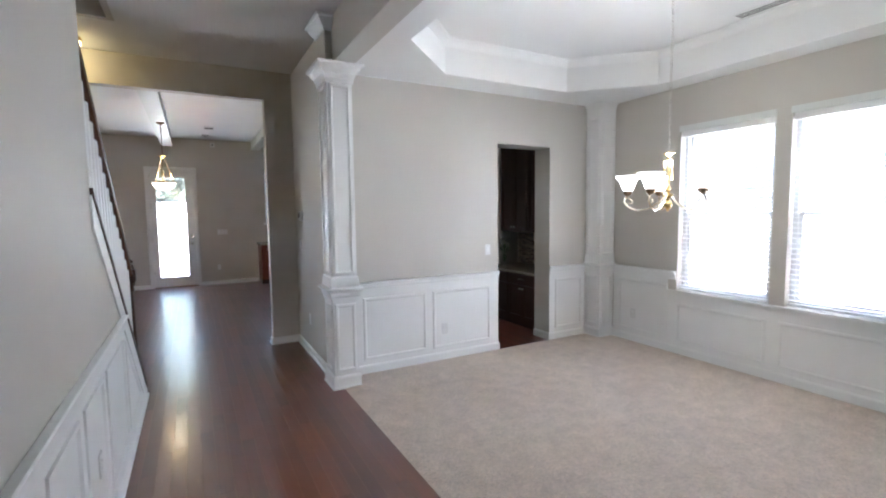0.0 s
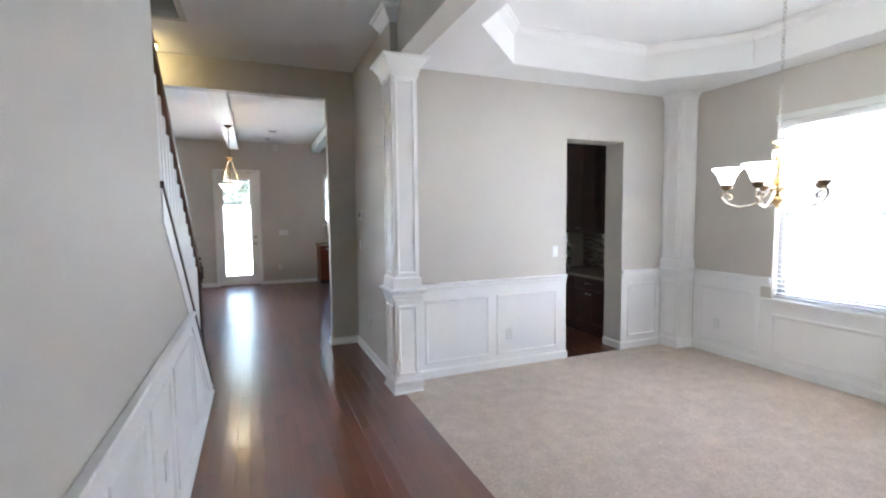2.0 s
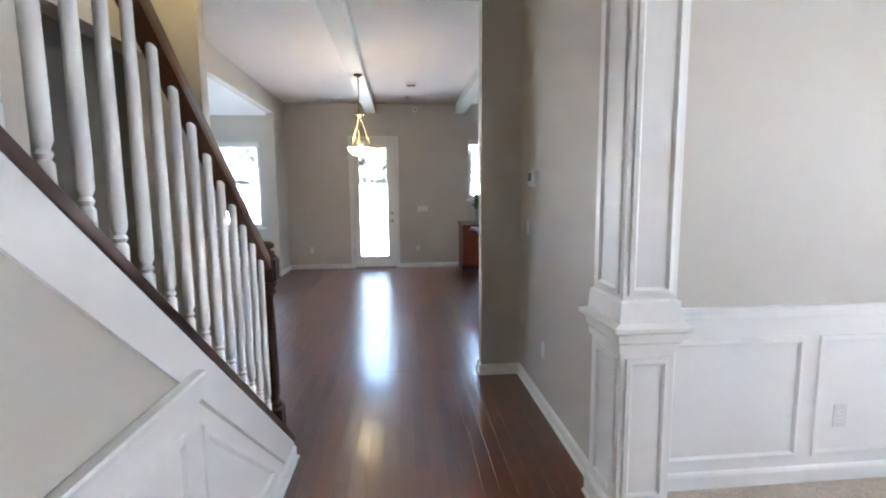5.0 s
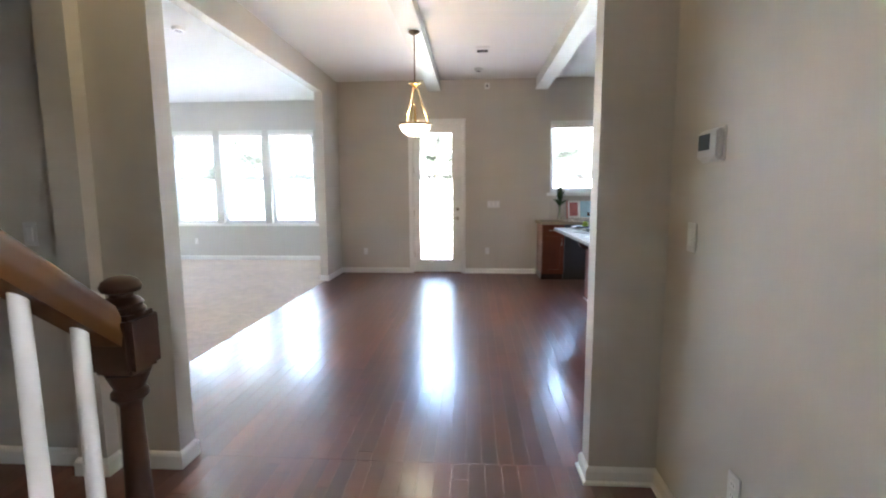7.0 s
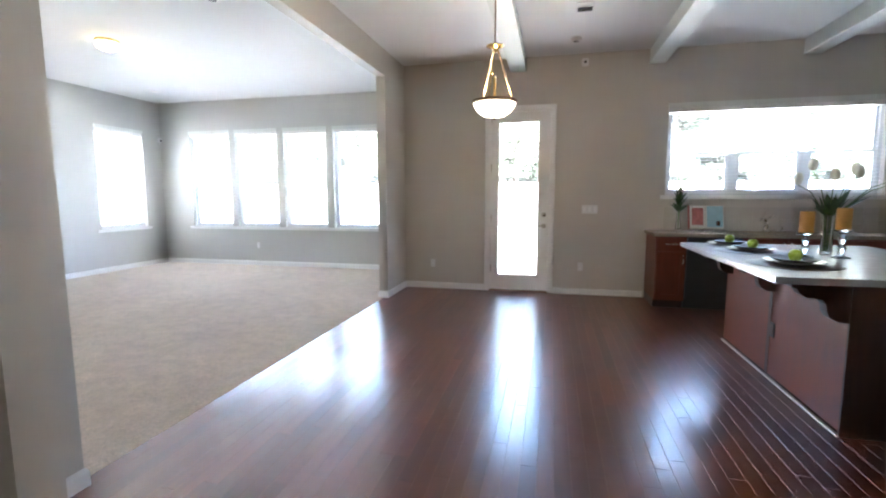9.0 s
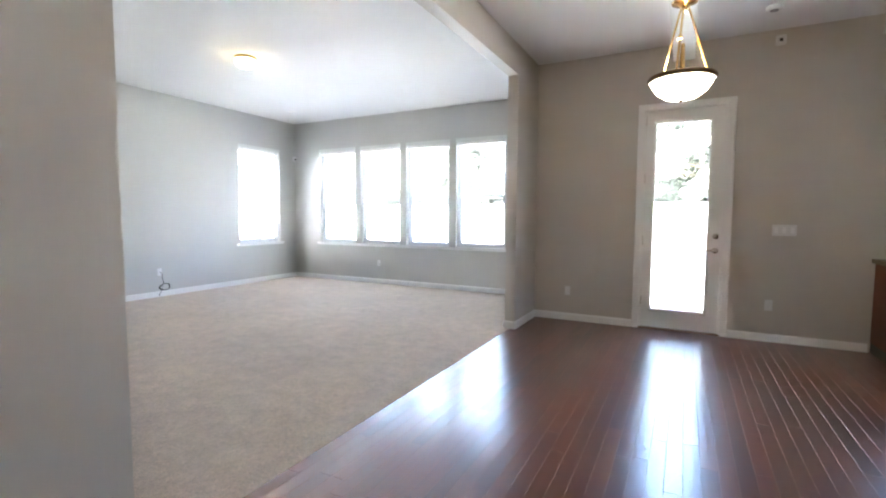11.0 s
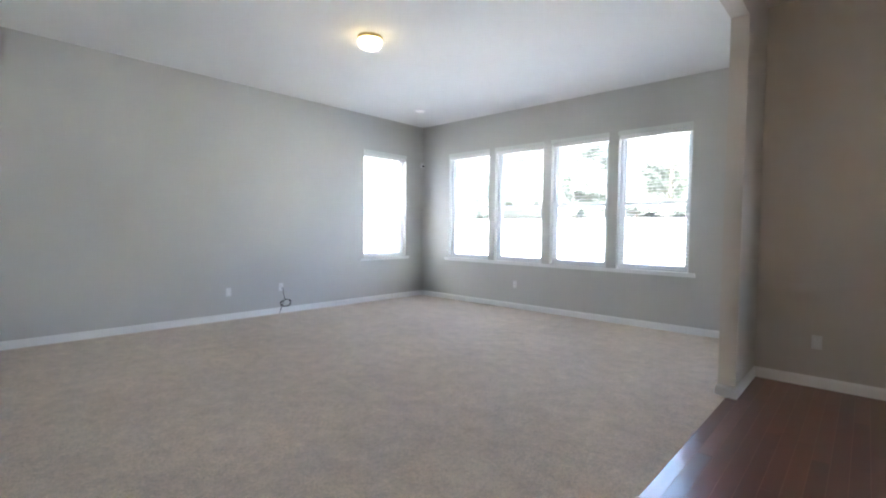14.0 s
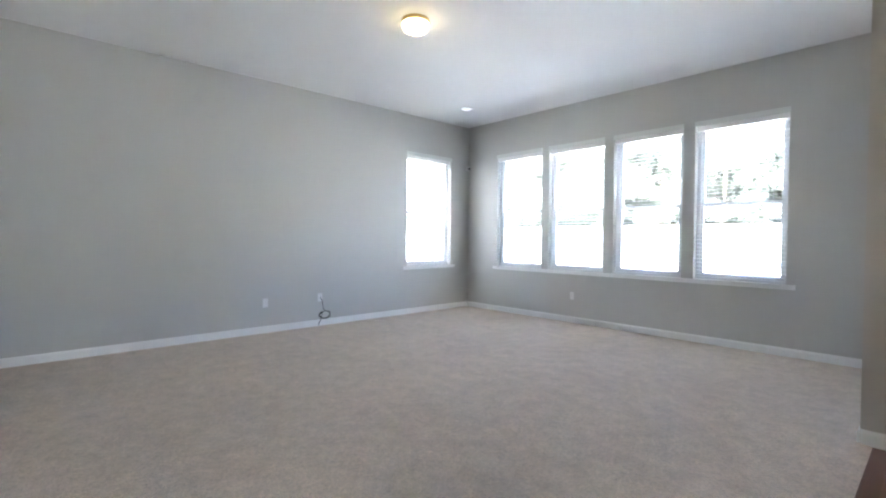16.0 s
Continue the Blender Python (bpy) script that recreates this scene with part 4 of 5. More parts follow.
outlet("outlet", "y", YL, -1, -5.47, 0.40)
outlet("outlet", "x", XL, 1, 9.07, 0.39)
outlet("outlet", "x", XL, 1, 9.84, 0.40)

cc = thing("coaxial_cable", "loose coil of black cable hanging from a wall plate", "cable")
pts = [(XL + 0.01, 9.84, 0.40), (XL + 0.03, 9.86, 0.36), (XL + 0.03, 9.87, 0.28), (XL + 0.035, 9.88, 0.22)]
for i in range(40):
    a = i * 0.47
    pts.append((XL + 0.035 + 0.012 * math.sin(i * 1.7), 9.90 + 0.085 * math.sin(a) + 0.01 * math.sin(i), 0.155 + 0.052 * math.cos(a) + 0.005 * math.cos(i * 2.1)))
pts += [(XL + 0.05, 9.83, 0.10), (XL + 0.05, 9.80, 0.05), (XL + 0.055, 9.79, 0.02)]
part("coil", tube(bmesh.new(), pts, 0.0045, 6), BLACKCORD, cc, "", True)

# chandelier over the dining room
CX, CY = 3.08, 1.81
ch = thing("chandelier", "five-arm brass chandelier with lit white glass shades", "chandelier", at=(CX, CY, 0))
part("canopy", lathe(bmesh.new(), [(0.0, 3.165), (0.012, 3.165), (0.05, 3.175), (0.062, 3.19), (0.062, 3.20)], 24), BRASS, ch, "brass ceiling canopy", True)
bm = bmesh.new()
z = 1.985
i = 0
while z < 3.165:
    ring = []
    for k_ in range(10):
        a = 2 * math.pi * k_ / 10
        ring.append((0.009 * math.cos(a) * (i % 2 == 0), 0.009 * math.cos(a) * (i % 2), z + 0.017 * math.sin(a) + 0.012))
    tube(bm, ring + [ring[0]], 0.0016, 5)
    z += 0.026
    i += 1
part("chain", bm, NICKEL, ch, "pale metal link chain")["kind"] = "stuff"
part("top_cup", lathe(bmesh.new(), [(0.0, 1.945), (0.012, 1.945), (0.016, 1.955), (0.040, 1.972), (0.042, 1.980), (0.012, 1.976), (0.006, 1.99), (0, 1.99)], 20), BRASS, ch, "", True)
bm = lathe(bmesh.new(), [(0.010, 1.95), (0.014, 1.93), (0.008, 1.92), (0.008, 1.75), (0.016, 1.74), (0.022, 1.725), (0.012, 1.715), (0.010, 1.70), (0.038, 1.69), (0.038, 1.675), (0.014, 1.665), (0.012, 1.65), (0.028, 1.635), (0.032, 1.615), (0.022, 1.595), (0.010, 1.585), (0.013, 1.575), (0, 1.565)], 20)
part("column", bm, BRASS, ch, "turned brass centre column", True)
for k_ in range(3):
    a = 2 * math.pi * k_ / 3 + 0.4
    c, s_ = 0.030 * math.cos(a), 0.030 * math.sin(a)
    part("column_rod", tube(bmesh.new(), [(c, s_, 1.925), (c, s_, 1.785)], 0.007, 8), BRASS, ch, "", True)
for k_ in range(5):
    a = 2 * math.pi * k_ / 5 + 2.10
    c, s_ = math.cos(a), math.sin(a)
    prof = [(0.030, 1.675), (0.075, 1.625), (0.13, 1.590), (0.20, 1.578), (0.26, 1.600), (0.292, 1.640), (0.285, 1.675), (0.262, 1.690)]
    arm = part("arm", tube(bmesh.new(), [(c * r_, s_ * r_, z_) for r_, z_ in prof], 0.0065, 8), SILVERARM, ch, "curved satin brass arm", True)
    prof = [(0.285, 1.672), (0.250, 1.664), (0.232, 1.645), (0.240, 1.628), (0.256, 1.632)]
    part("scroll", tube(bmesh.new(), [(c * r_, s_ * r_, z_) for r_, z_ in prof], 0.005, 6), SILVERARM, arm, "", True)
    part("socket_cup", lathe(bmesh.new(), [(0.0, 1.685), (0.014, 1.686), (0.030, 1.70), (0.034, 1.722), (0.030, 1.724), (0, 1.722)], 18, (c * 0.268, s_ * 0.268, 0)), BRONZE, ch, "dark bronze lamp cup", True)
    bm = lathe(bmesh.new(), [(0.026, 1.722), (0.040, 1.740), (0.048, 1.768), (0.061, 1.795), (0.090, 1.826), (0.087, 1.829), (0.057, 1.799), (0.044, 1.768), (0.036, 1.742), (0.022, 1.726)], 24, (c * 0.268, s_ * 0.268, 0))
    part("shade", bm, SHADE, ch, "lit white bell glass shade", True)

cv = thing("ceiling_vent", "white slotted air vent in the tray ceiling", "vent")
part("frame", boxed(4.19, 4.33, 1.62, 2.06, ZT - 0.008, ZT, 0.003), WHITE, cv)
for i in range(3):
    part("slat", boxed(4.212 + i * 0.034, 4.228 + i * 0.034, 1.64, 2.04, ZT - 0.0095, ZT - 0.008), DARKP, cv)

# ---- hall things ----
th = thing("thermostat", "white wall thermostat with grey screen", "thermostat")
body = part("body", boxed(1.212, 1.24, 5.115, 5.260, 1.505, 1.610, 0.008), PLATE, th)
part("screen", boxed(1.2105, 1.2125, 5.165, 5.245, 1.540, 1.597), LCD, body, "grey liquid crystal screen")
part("back_plate", boxed(1.236, 1.24, 5.108, 5.267, 1.498, 1.617), PLATE, th)


def flush_lamp(x, y, z, r_, label, glass):
    t = thing("flush_lamp", label, "ceiling lamp", "flush ceiling lamps", at=(x, y, z))
    part("pan", lathe(bmesh.new(), [(r_ * 0.55, 0), (r_ * 1.02, 0), (r_ * 1.05, -0.02), (r_ * 1.0, -0.035), (r_ * 0.6, -0.03)], 32), BRASS, t, "brass lamp pan", True)
    part("dome", lathe(bmesh.new(), [(r_ * 0.95, -0.032), (r_ * 0.98, -0.06), (r_ * 0.85, -0.095), (r_ * 0.5, -0.118), (0, -0.124)], 32), glass, t, "lit frosted glass dome", True)
    return t


flush_lamp(-5.06, 9.45, H, 0.125, "lit flush ceiling lamp with frosted dome in the living room", DOME)
flush_lamp(-0.86, 5.23, H, 0.15, "lit flush ceiling lamp by the stairs", DOME_HALL)


def disc_thing(name, x, y, z, r_, hgt, label, cat, material=PLATE):
    t = thing(name, label, cat, at=(x, y, z))
    part("body", lathe(bmesh.new(), [(r_, 0), (r_, -hgt * 0.5), (r_ * 0.85, -hgt), (0, -hgt)], 28), material, t, "", True)
    part("ring", lathe(bmesh.new(), [(r_ * 0.5, -hgt), (r_ * 0.5, -hgt - 0.003), (r_ * 0.42, -hgt - 0.003), (r_ * 0.42, -hgt)], 20), DARKP if material is PLATE else WHITE, t, "", True)
    return t


disc_thing("smoke_detector", -2.94, 8.67, H, 0.07, 0.04, "round white smoke detector on the living room ceiling", "smoke detector")
disc_thing("smoke_detector", 0.45, 10.70, H, 0.065, 0.035, "round white smoke detector on the kitchen ceiling", "smoke detector")
rl = thing("recessed_light", "small lit recessed ceiling light", "ceiling light", at=(-6.79, 11.87, H))
part("trim_ring", lathe(bmesh.new(), [(0.095, 0), (0.095, -0.006), (0.07, -0.008), (0.068, -0.001)], 28), WHITE, rl, "", True)
part("lens", lathe(bmesh.new(), [(0.068, -0.002), (0.0, -0.003)], 24), CANLENS, rl, "glowing lens", True)
kv = thing("ceiling_vent", "small square air vent in the kitchen ceiling", "vent")
part("frame", boxed(0.40, 0.58, 9.62, 9.86, H - 0.010, H, 0.003), PLATE, kv)
for i in range(6):
    part("slat", boxed(0.42, 0.56, 9.74 + i * 0.019, 9.752 + i * 0.019, H - 0.0125, H - 0.010), DARKP, kv)
al = thing("wall_speaker", "small white alarm sounder high on the wall", "alarm")
part("case", boxed(0.555, 0.645, YK - 0.035, YK, 3.085, 3.185, 0.008), PLATE, al)
part("grille", boxed(0.585, 0.615, YK - 0.037, YK - 0.0345, 3.12, 3.15, 0.0), DARKP, al)
md = thing("motion_sensor", "small white motion sensor in the room corner", "sensor")
part("case", boxed(-7.65, -7.60, 12.72, 12.80, 2.47, 2.56, 0.010), PLATE, md)
part("window", boxed(-7.605, -7.594, 12.735, 12.785, 2.485, 2.52, 0.003), DARKP, md)

# pendant over the breakfast area
PX, PY = -0.250, 8.46
pd = thing("pendant_lamp", "hanging brass pendant with lit white glass bowl", "pendant lamp", at=(PX, PY, 0))
ZP = 3.065
part("canopy", lathe(bmesh.new(), [(0, ZP - 0.035), (0.018, ZP - 0.035), (0.045, ZP - 0.022), (0.062, ZP - 0.006), (0.064, ZP)], 24), BRONZE, pd, "bronze ceiling canopy", True)
part("rod", tube(bmesh.new(), [(0, 0, 2.54), (0, 0, ZP - 0.03)], 0.006, 8), BRONZE, pd, "", True)
part("hub", lathe(bmesh.new(), [(0, 2.485), (0.012, 2.485), (0.020, 2.50), (0.026, 2.512), (0.066, 2.530), (0.070, 2.540), (0.030, 2.536), (0.012, 2.55), (0, 2.56)], 24), BRASS, pd, "flared brass hub", True)
for k_ in range(3):
    a = 2 * math.pi * k_ / 3 + 0.35
    c, s_ = math.cos(a), math.sin(a)
    arm = part("arm", tube(bmesh.new(), [(0.025 * c, 0.025 * s_, 2.505), (0.145 * c, 0.145 * s_, 2.135)], 0.0065, 8), BRASS, pd, "straight brass arm", True)
    part("knuckle", tube(bmesh.new(), [(0.082 * c, 0.082 * s_, 2.33), (0.088 * c, 0.088 * s_, 2.31)], 0.011, 8), BRASS, arm, "", True)
part("rim", lathe(bmesh.new(), [(0.165, 2.125), (0.180, 2.122), (0.183, 2.108), (0.172, 2.098), (0.160, 2.102)], 36), BRONZE, pd, "bronze rim", True)
part("bowl", lathe(bmesh.new(), [(0.162, 2.104), (0.158, 2.075), (0.130, 2.035), (0.085, 2.005), (0, 1.992), (0, 1.998), (0.08, 2.011), (0.124, 2.040), (0.150, 2.076), (0.154, 2.104)], 36), BOWL, pd, "lit white glass bowl", True)
part("finial", lathe(bmesh.new(), [(0, 1.975), (0.008, 1.980), (0.012, 1.990), (0, 1.996)], 12), BRONZE, pd, "", True)
part("bulb_stem", tube(bmesh.new(), [(0, 0, 2.10), (0, 0, 2.31)], [0.016, 0.010], 8), BRASS, pd, "", True)

# ---- kitchen ----


def front_panel(bm, x0, x1, z0, z1, y, rail=0.055):
    """A shaker front facing -y: a frame and a recessed field."""
    box(bm, x0, x0 + rail, y - 0.020, y, z0, z1)
    box(bm, x1 - rail, x1, y - 0.020, y, z0, z1)
    box(bm, x0 + rail, x1 - rail, y - 0.020, y, z0, z0 + rail)
    box(bm, x0 + rail, x1 - rail, y - 0.020, y, z1 - rail, z1)
    box(bm, x0 + rail, x1 - rail, y - 0.010, y, z0 + rail, z1 - rail)
    return bm


def bar_pull(parent, x, y, z, length=0.12, upright=False):
    d_ = Vector((0, 0, 1)) if upright else Vector((1, 0, 0))
    c = Vector((x, y, z))
    pts = [c - d_ * length / 2, c - d_ * length / 2 + Vector((0, -0.028, 0)), c + d_ * length / 2 + Vector((0, -0.028, 0)), c + d_ * length / 2]
    return part("handle", tube(bmesh.new(), pts, 0.005, 6), NICKEL, parent, "brushed nickel pull", True)


def base_cabinet(x0, x1, yf, yb, top, doors=1, material=None, drawer=True, label="dark cherry base cabinet with drawer over door"):
    m = material or CHERRY
    t = thing("base_cabinet", label, "cabinet", "kitchen base cabinets")
    part("body", boxed(x0, x1, yf, yb, 0.10, top), m, t)
    part("toe_kick", boxed(x0 + 0.002, x1 - 0.002, yf + 0.06, yb, 0.0, 0.10), CHERRY_SHADED, t)
    w = (x1 - x0) / doors
    for k_ in range(doors):
        a, b = x0 + k_ * w + 0.008, x0 + (k_ + 1) * w - 0.008
        zt = top - 0.015
        if drawer:
            dr = part("drawer", boxed(a, b, yf - 0.020, yf, top - 0.165, zt, 0.003), m, t)
            bar_pull(dr, (a + b) / 2, yf - 0.020, top - 0.09)
            zt = top - 0.185
        do = part("door", front_panel(bmesh.new(), a, b, 0.12, zt, yf), m, t)
        bar_pull(do, b - 0.03 if k_ % 2 == 0 else a + 0.03, yf - 0.020, zt - 0.09, 0.10, True)
    return t


CT = 0.885
base_cabinet(1.46, 1.80, 10.74, YK, CT)
dw = thing("dishwasher", "dark stainless dishwasher under the counter", "dishwasher")
part("body", boxed(1.805, 2.40, 10.76, YK, 0.10, CT - 0.004), STEEL, dw)
part("door", boxed(1.81, 2.395, 10.735, 10.76, 0.12, 0.76, 0.004), STEEL, dw)
part("control_panel", boxed(1.81, 2.395, 10.735, 10.76, 0.765, CT - 0.01, 0.004), STEEL, dw)
part("handle", tube(bmesh.new(), [(1.87, 10.735, 0.80), (1.87, 10.70, 0.80), (2.335, 10.70, 0.80), (2.335, 10.735, 0.80)], 0.008, 8), NICKEL, dw, "", True)
part("toe_kick", boxed(1.81, 2.395, 10.80, YK, 0, 0.10), DARKP, dw)
base_cabinet(2.405, 3.30, 10.74, YK, CT, 2, drawer=False, label="dark cherry sink base cabinet with two doors")
base_cabinet(3.305, 3.90, 10.74, YK, CT)
base_cabinet(3.905, 4.80, 10.74, YK, CT, 2)
base_cabinet(4.805, 5.70, 10.74, YK, CT, 2)
wt = thing("kitchen_worktop", "speckled beige granite worktop along the window wall", "worktop")
bm = bmesh.new()
for b_ in ((1.43, 2.55, 10.70, YK), (3.15, 5.72, 10.70, YK), (2.55, 3.15, 10.70, 10.80), (2.55, 3.15, 11.22, YK)):
    box(bm, b_[0], b_[1], b_[2], b_[3] - 0.001, CT, 0.925)
part("slab", bm, GRANITE, wt)
bs = thing("kitchen_backsplash", "greige tile backsplash behind the worktop", "backsplash", kind="structure")
i = 0
bm_t = boxed(0, 0.147, -0.006, 0, 0, 0.147, 0.0015)
tile0 = None
for r_ in range(3):
    for c_ in range(28):
        x = 1.66 + 0.15 * c_ - (0.0)
        z = 0.928 + 0.15 * r_
        if z + 0.147 > 1.352 and x < 4.12:
            continue
        if tile0 is None:
            ob = part("tile", bm_t, SPLASH, bs)
            tile0 = ob.data
        else:
            ob = new("tile", tile0)
            ob.parent = bs
        ob.location = (x, YK - 0.0005, z)
sk = thing("sink", "undermount stainless steel kitchen sink", "sink")
bm = bmesh.new()
for b_ in ((2.55, 2.56, 10.80, 11.22, 0.72, CT), (3.14, 3.15, 10.80, 11.22, 0.72, CT), (2.56, 3.14, 10.80, 10.81, 0.72, CT), (2.56, 3.14, 11.21, 11.22, 0.72, CT), (2.56, 3.14, 10.81, 11.21, 0.72, 0.73)):
    box(bm, *b_)
part("basin", bm, NICKEL, sk)
fc = thing("faucet", "brushed nickel kitchen faucet", "faucet", at=(2.84, 11.27, 0.925))
part("base", lathe(bmesh.new(), [(0.032, 0), (0.032, 0.008), (0.022, 0.02), (0.018, 0.10), (0.020, 0.12), (0, 0.125)], 20), NICKEL, fc, "", True)
part("spout", tube(bmesh.new(), [(0, 0, 0.10), (-0.03, -0.03, 0.15), (-0.07, -0.08, 0.17), (-0.11, -0.13, 0.15), (-0.115, -0.135, 0.13)], [0.015, 0.014, 0.012, 0.012, 0.013], 10), NICKEL, fc, "", True)
part("lever", tube(bmesh.new(), [(0, 0, 0.12), (0.03, 0.0, 0.16), (0.075, -0.01, 0.20)], [0.012, 0.008, 0.006], 8), NICKEL, fc, "", True)
sd = thing("soap_dispenser", "small nickel soap dispenser by the sink", "dispenser", at=(3.02, 11.28, 0.925))
part("pump", lathe(bmesh.new(), [(0.018, 0), (0.018, 0.006), (0.008, 0.012), (0.008, 0.05), (0.012, 0.055), (0, 0.06)], 14), NICKEL, sd, "", True)
part("spout", tube(bmesh.new(), [(0, 0, 0.05), (-0.02, -0.03, 0.055), (-0.03, -0.045, 0.045)], 0.005, 6), NICKEL, sd, "", True)
sb = thing("bottle", "olive green bottle on the worktop", "bottle", at=(3.26, 11.20, 0.925))
part("body", lathe(bmesh.new(), [(0.030, 0), (0.034, 0.006), (0.034, 0.14), (0.014, 0.19), (0.013, 0.225)], 18), SOAP, sb, "", True)
part("cap", lathe(bmesh.new(), [(0.015, 0.222), (0.015, 0.25), (0, 0.252)], 14), DARKP, sb, "", True)

# open book on a stand, beside the greenery
bk = thing("cookbook", "open cookbook with red and blue picture pages", "book", at=(2.14, 11.20, 0.925))
lean = pose(0, 0, 0, -14)
for nm, x0_, x1_, m in (("left_page", -0.205, -0.004, PAPER), ("right_page", 0.004, 0.205, PAPER)):
    bm = boxed(x0_, x1_, 0, 0.014, 0.03, 0.33, 0.003)
    bmesh.ops.transform(bm, matrix=lean, verts=bm.verts)
    part(nm, bm, m, bk)
for nm, r_, m in (("red_picture", (-0.165, -0.03, 0.075, 0.30), REDINK), ("blue_picture", (0.012, 0.198, 0.05, 0.325), BLUEINK), ("cover_edge", (-0.215, -0.190, 0.028, 0.332), REDINK)):
    bm = boxed(r_[0], r_[1], -0.0015, 0.0, r_[2], r_[3])
    bmesh.ops.transform(bm, matrix=lean, verts=bm.verts)
    part(nm, bm, m, bk)
bm = boxed(0.12, 0.165, -0.0025, -0.0016, 0.07, 0.13)
bmesh.ops.transform(bm, matrix=lean, verts=bm.verts)
part("small_picture", bm, CHERRY_SHADED, bk)
bm = bmesh.new()
box(bm, -0.16, 0.16, -0.035, 0.02, 0.0, 0.012)
tube(bm, [(0, 0.02, 0.01), (0, 0.085, 0.25)], 0.006, 6)
part("stand", bm, NICKEL, bk)


def leaf_blade(bm, base, tip, width, bend=0.25):
    """A narrow arched leaf blade from base to tip."""
    b, t = Vector(base), Vector(tip)
    d_ = t - b
    side = d_.cross(Vector((0, 0, 1)))
    side = side.normalized() if side.length > 1e-4 else Vector((1, 0, 0))
    prev = None
    for i in range(7):
        f = i / 6
        p = b + d_ * f + Vector((0, 0, bend * d_.length * math.sin(f * math.pi) * 0.5))
        wd = width * math.sin(min(f * 1.25 + 0.12, 1.0) * math.pi) ** 0.8 + 0.001
        cur = (bm.verts.new(p - side * wd), bm.verts.new(p + Vector((0, 0, -0.2 * wd))), bm.verts.new(p + side * wd))
        if prev:
            bm.faces.new((prev[0], prev[1], cur[1], cur[0]))
            bm.faces.new((prev[1], prev[2], cur[2], cur[1]))
        prev = cur


gv = thing("greenery_vase", "slim glass vase with green sprigs by the window", "vase", at=(1.80, 11.17, 0.925))
part("vase", lathe(bmesh.new(), [(0, 0.0), (0.034, 0.0), (0.036, 0.02), (0.026, 0.15), (0.030, 0.27), (0.027, 0.27), (0.022, 0.15), (0.030, 0.03), (0, 0.012)], 20), CRYSTAL, gv, "", True)
bm, bs_ = bmesh.new(), bmesh.new()
rng = random.Random(11)
for i in range(64):
    a, up = rng.uniform(0, 6.28), rng.uniform(0.05, 0.34)
    r_ = rng.uniform(0.05, 0.20) * (1.15 - up * 1.8)
    b0 = (0.02 * math.cos(a), 0.02 * math.sin(a), 0.24 + up * 0.6)
    leaf_blade(bm, b0, (r_ * math.cos(a), r_ * math.sin(a), 0.28 + up), rng.uniform(0.008, 0.016))
for i in range(7):
    a = rng.uniform(0, 6.28)
    tube(bs_, [(0, 0, 0.02), (0.012 * math.cos(a), 0.012 * math.sin(a), 0.27), (0.05 * math.cos(a), 0.05 * math.sin(a), 0.62 + 0.14 * rng.random())], 0.0022, 5)
for i in range(22):
    a = rng.uniform(0, 6.28)
    leaf_blade(bm, (0.02 * math.cos(a), 0.02 * math.sin(a), 0.25), (0.17 * math.cos(a), 0.17 * math.sin(a), 0.30 + 0.08 * rng.random()), 0.015)
part("leaves", bm, LEAF, gv)
bm = bmesh.new()
for i in range(60):
    a, up = rng.uniform(0, 6.28), rng.uniform(0.46, 0.74)
    c = Vector((0.07 * math.cos(a) * (up - 0.2), 0.07 * math.sin(a) * (up - 0.2), up))
    leaf_blade(bm, c, c + Vector((0.030 * math.cos(a), 0.030 * math.sin(a), 0.012)), 0.010)
part("blossoms", bm, PETAL, gv, "pale blossom spikes")
part("stems", bs_, STEM, gv)

# island
ik = thing("kitchen_island", "dark cherry island base with panelled back and corbels", "island")
# body, end and toe kick wear the shaded tint; only the back is plain CHERRY
part("body", boxed(1.852, 2.86, 7.672, 9.50, 0.10, CT), CHERRY_SHADED, ik)
part("toe_kick", boxed(1.90, 2.80, 7.72, 9.45, 0, 0.10), CHERRY_SHADED, ik)
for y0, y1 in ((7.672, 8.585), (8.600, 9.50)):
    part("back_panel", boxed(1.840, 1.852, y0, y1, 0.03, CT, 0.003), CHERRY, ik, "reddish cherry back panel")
part("seam_strip", boxed(1.836, 1.852, 8.570, 8.615, 0.03, CT), CHERRY_SHADED, ik)
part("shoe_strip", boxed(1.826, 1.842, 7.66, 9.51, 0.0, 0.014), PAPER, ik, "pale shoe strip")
part("end_panel", boxed(1.840, 2.86, 7.660, 7.672, 0.0, CT), CHERRY_SHADED, ik)
for yc in (7.70, 8.58, 9.40):
    pts = [(1.84, 0.885), (1.545, 0.885), (1.545, 0.862), (1.575, 0.848), (1.590, 0.822), (1.625, 0.800), (1.665, 0.800), (1.700, 0.792), (1.722, 0.765), (1.728, 0.725), (1.745, 0.692), (1.785, 0.670), (1.84, 0.665)]
    bm = bmesh.new()
    a = [bm.verts.new((x, yc - 0.035, z)) for x, z in pts]
    b = [bm.verts.new((x, yc + 0.035, z)) for x, z in pts]
    bm.faces.new(a)
    bm.faces.new(b)
    for i in range(len(pts)):
        j = (i + 1) % len(pts)
        bm.faces.new((a[i], a[j], b[j], b[i]))
    part("corbel", bm, CHERRY_SHADED, ik, "dark scrolled corbel")
ol = part("outlet_plate", boxed(1.832, 1.840, 8.50, 8.565, 0.325, 0.435, 0.002), DARKP, ik, "dark outlet plate")
part("socket", boxed(1.830, 1.833, 8.515, 8.55, 0.345, 0.415), CHERRY_SHADED, ol)
it = thing("island_worktop", "pale grey glossy island worktop with eased edge", "worktop")
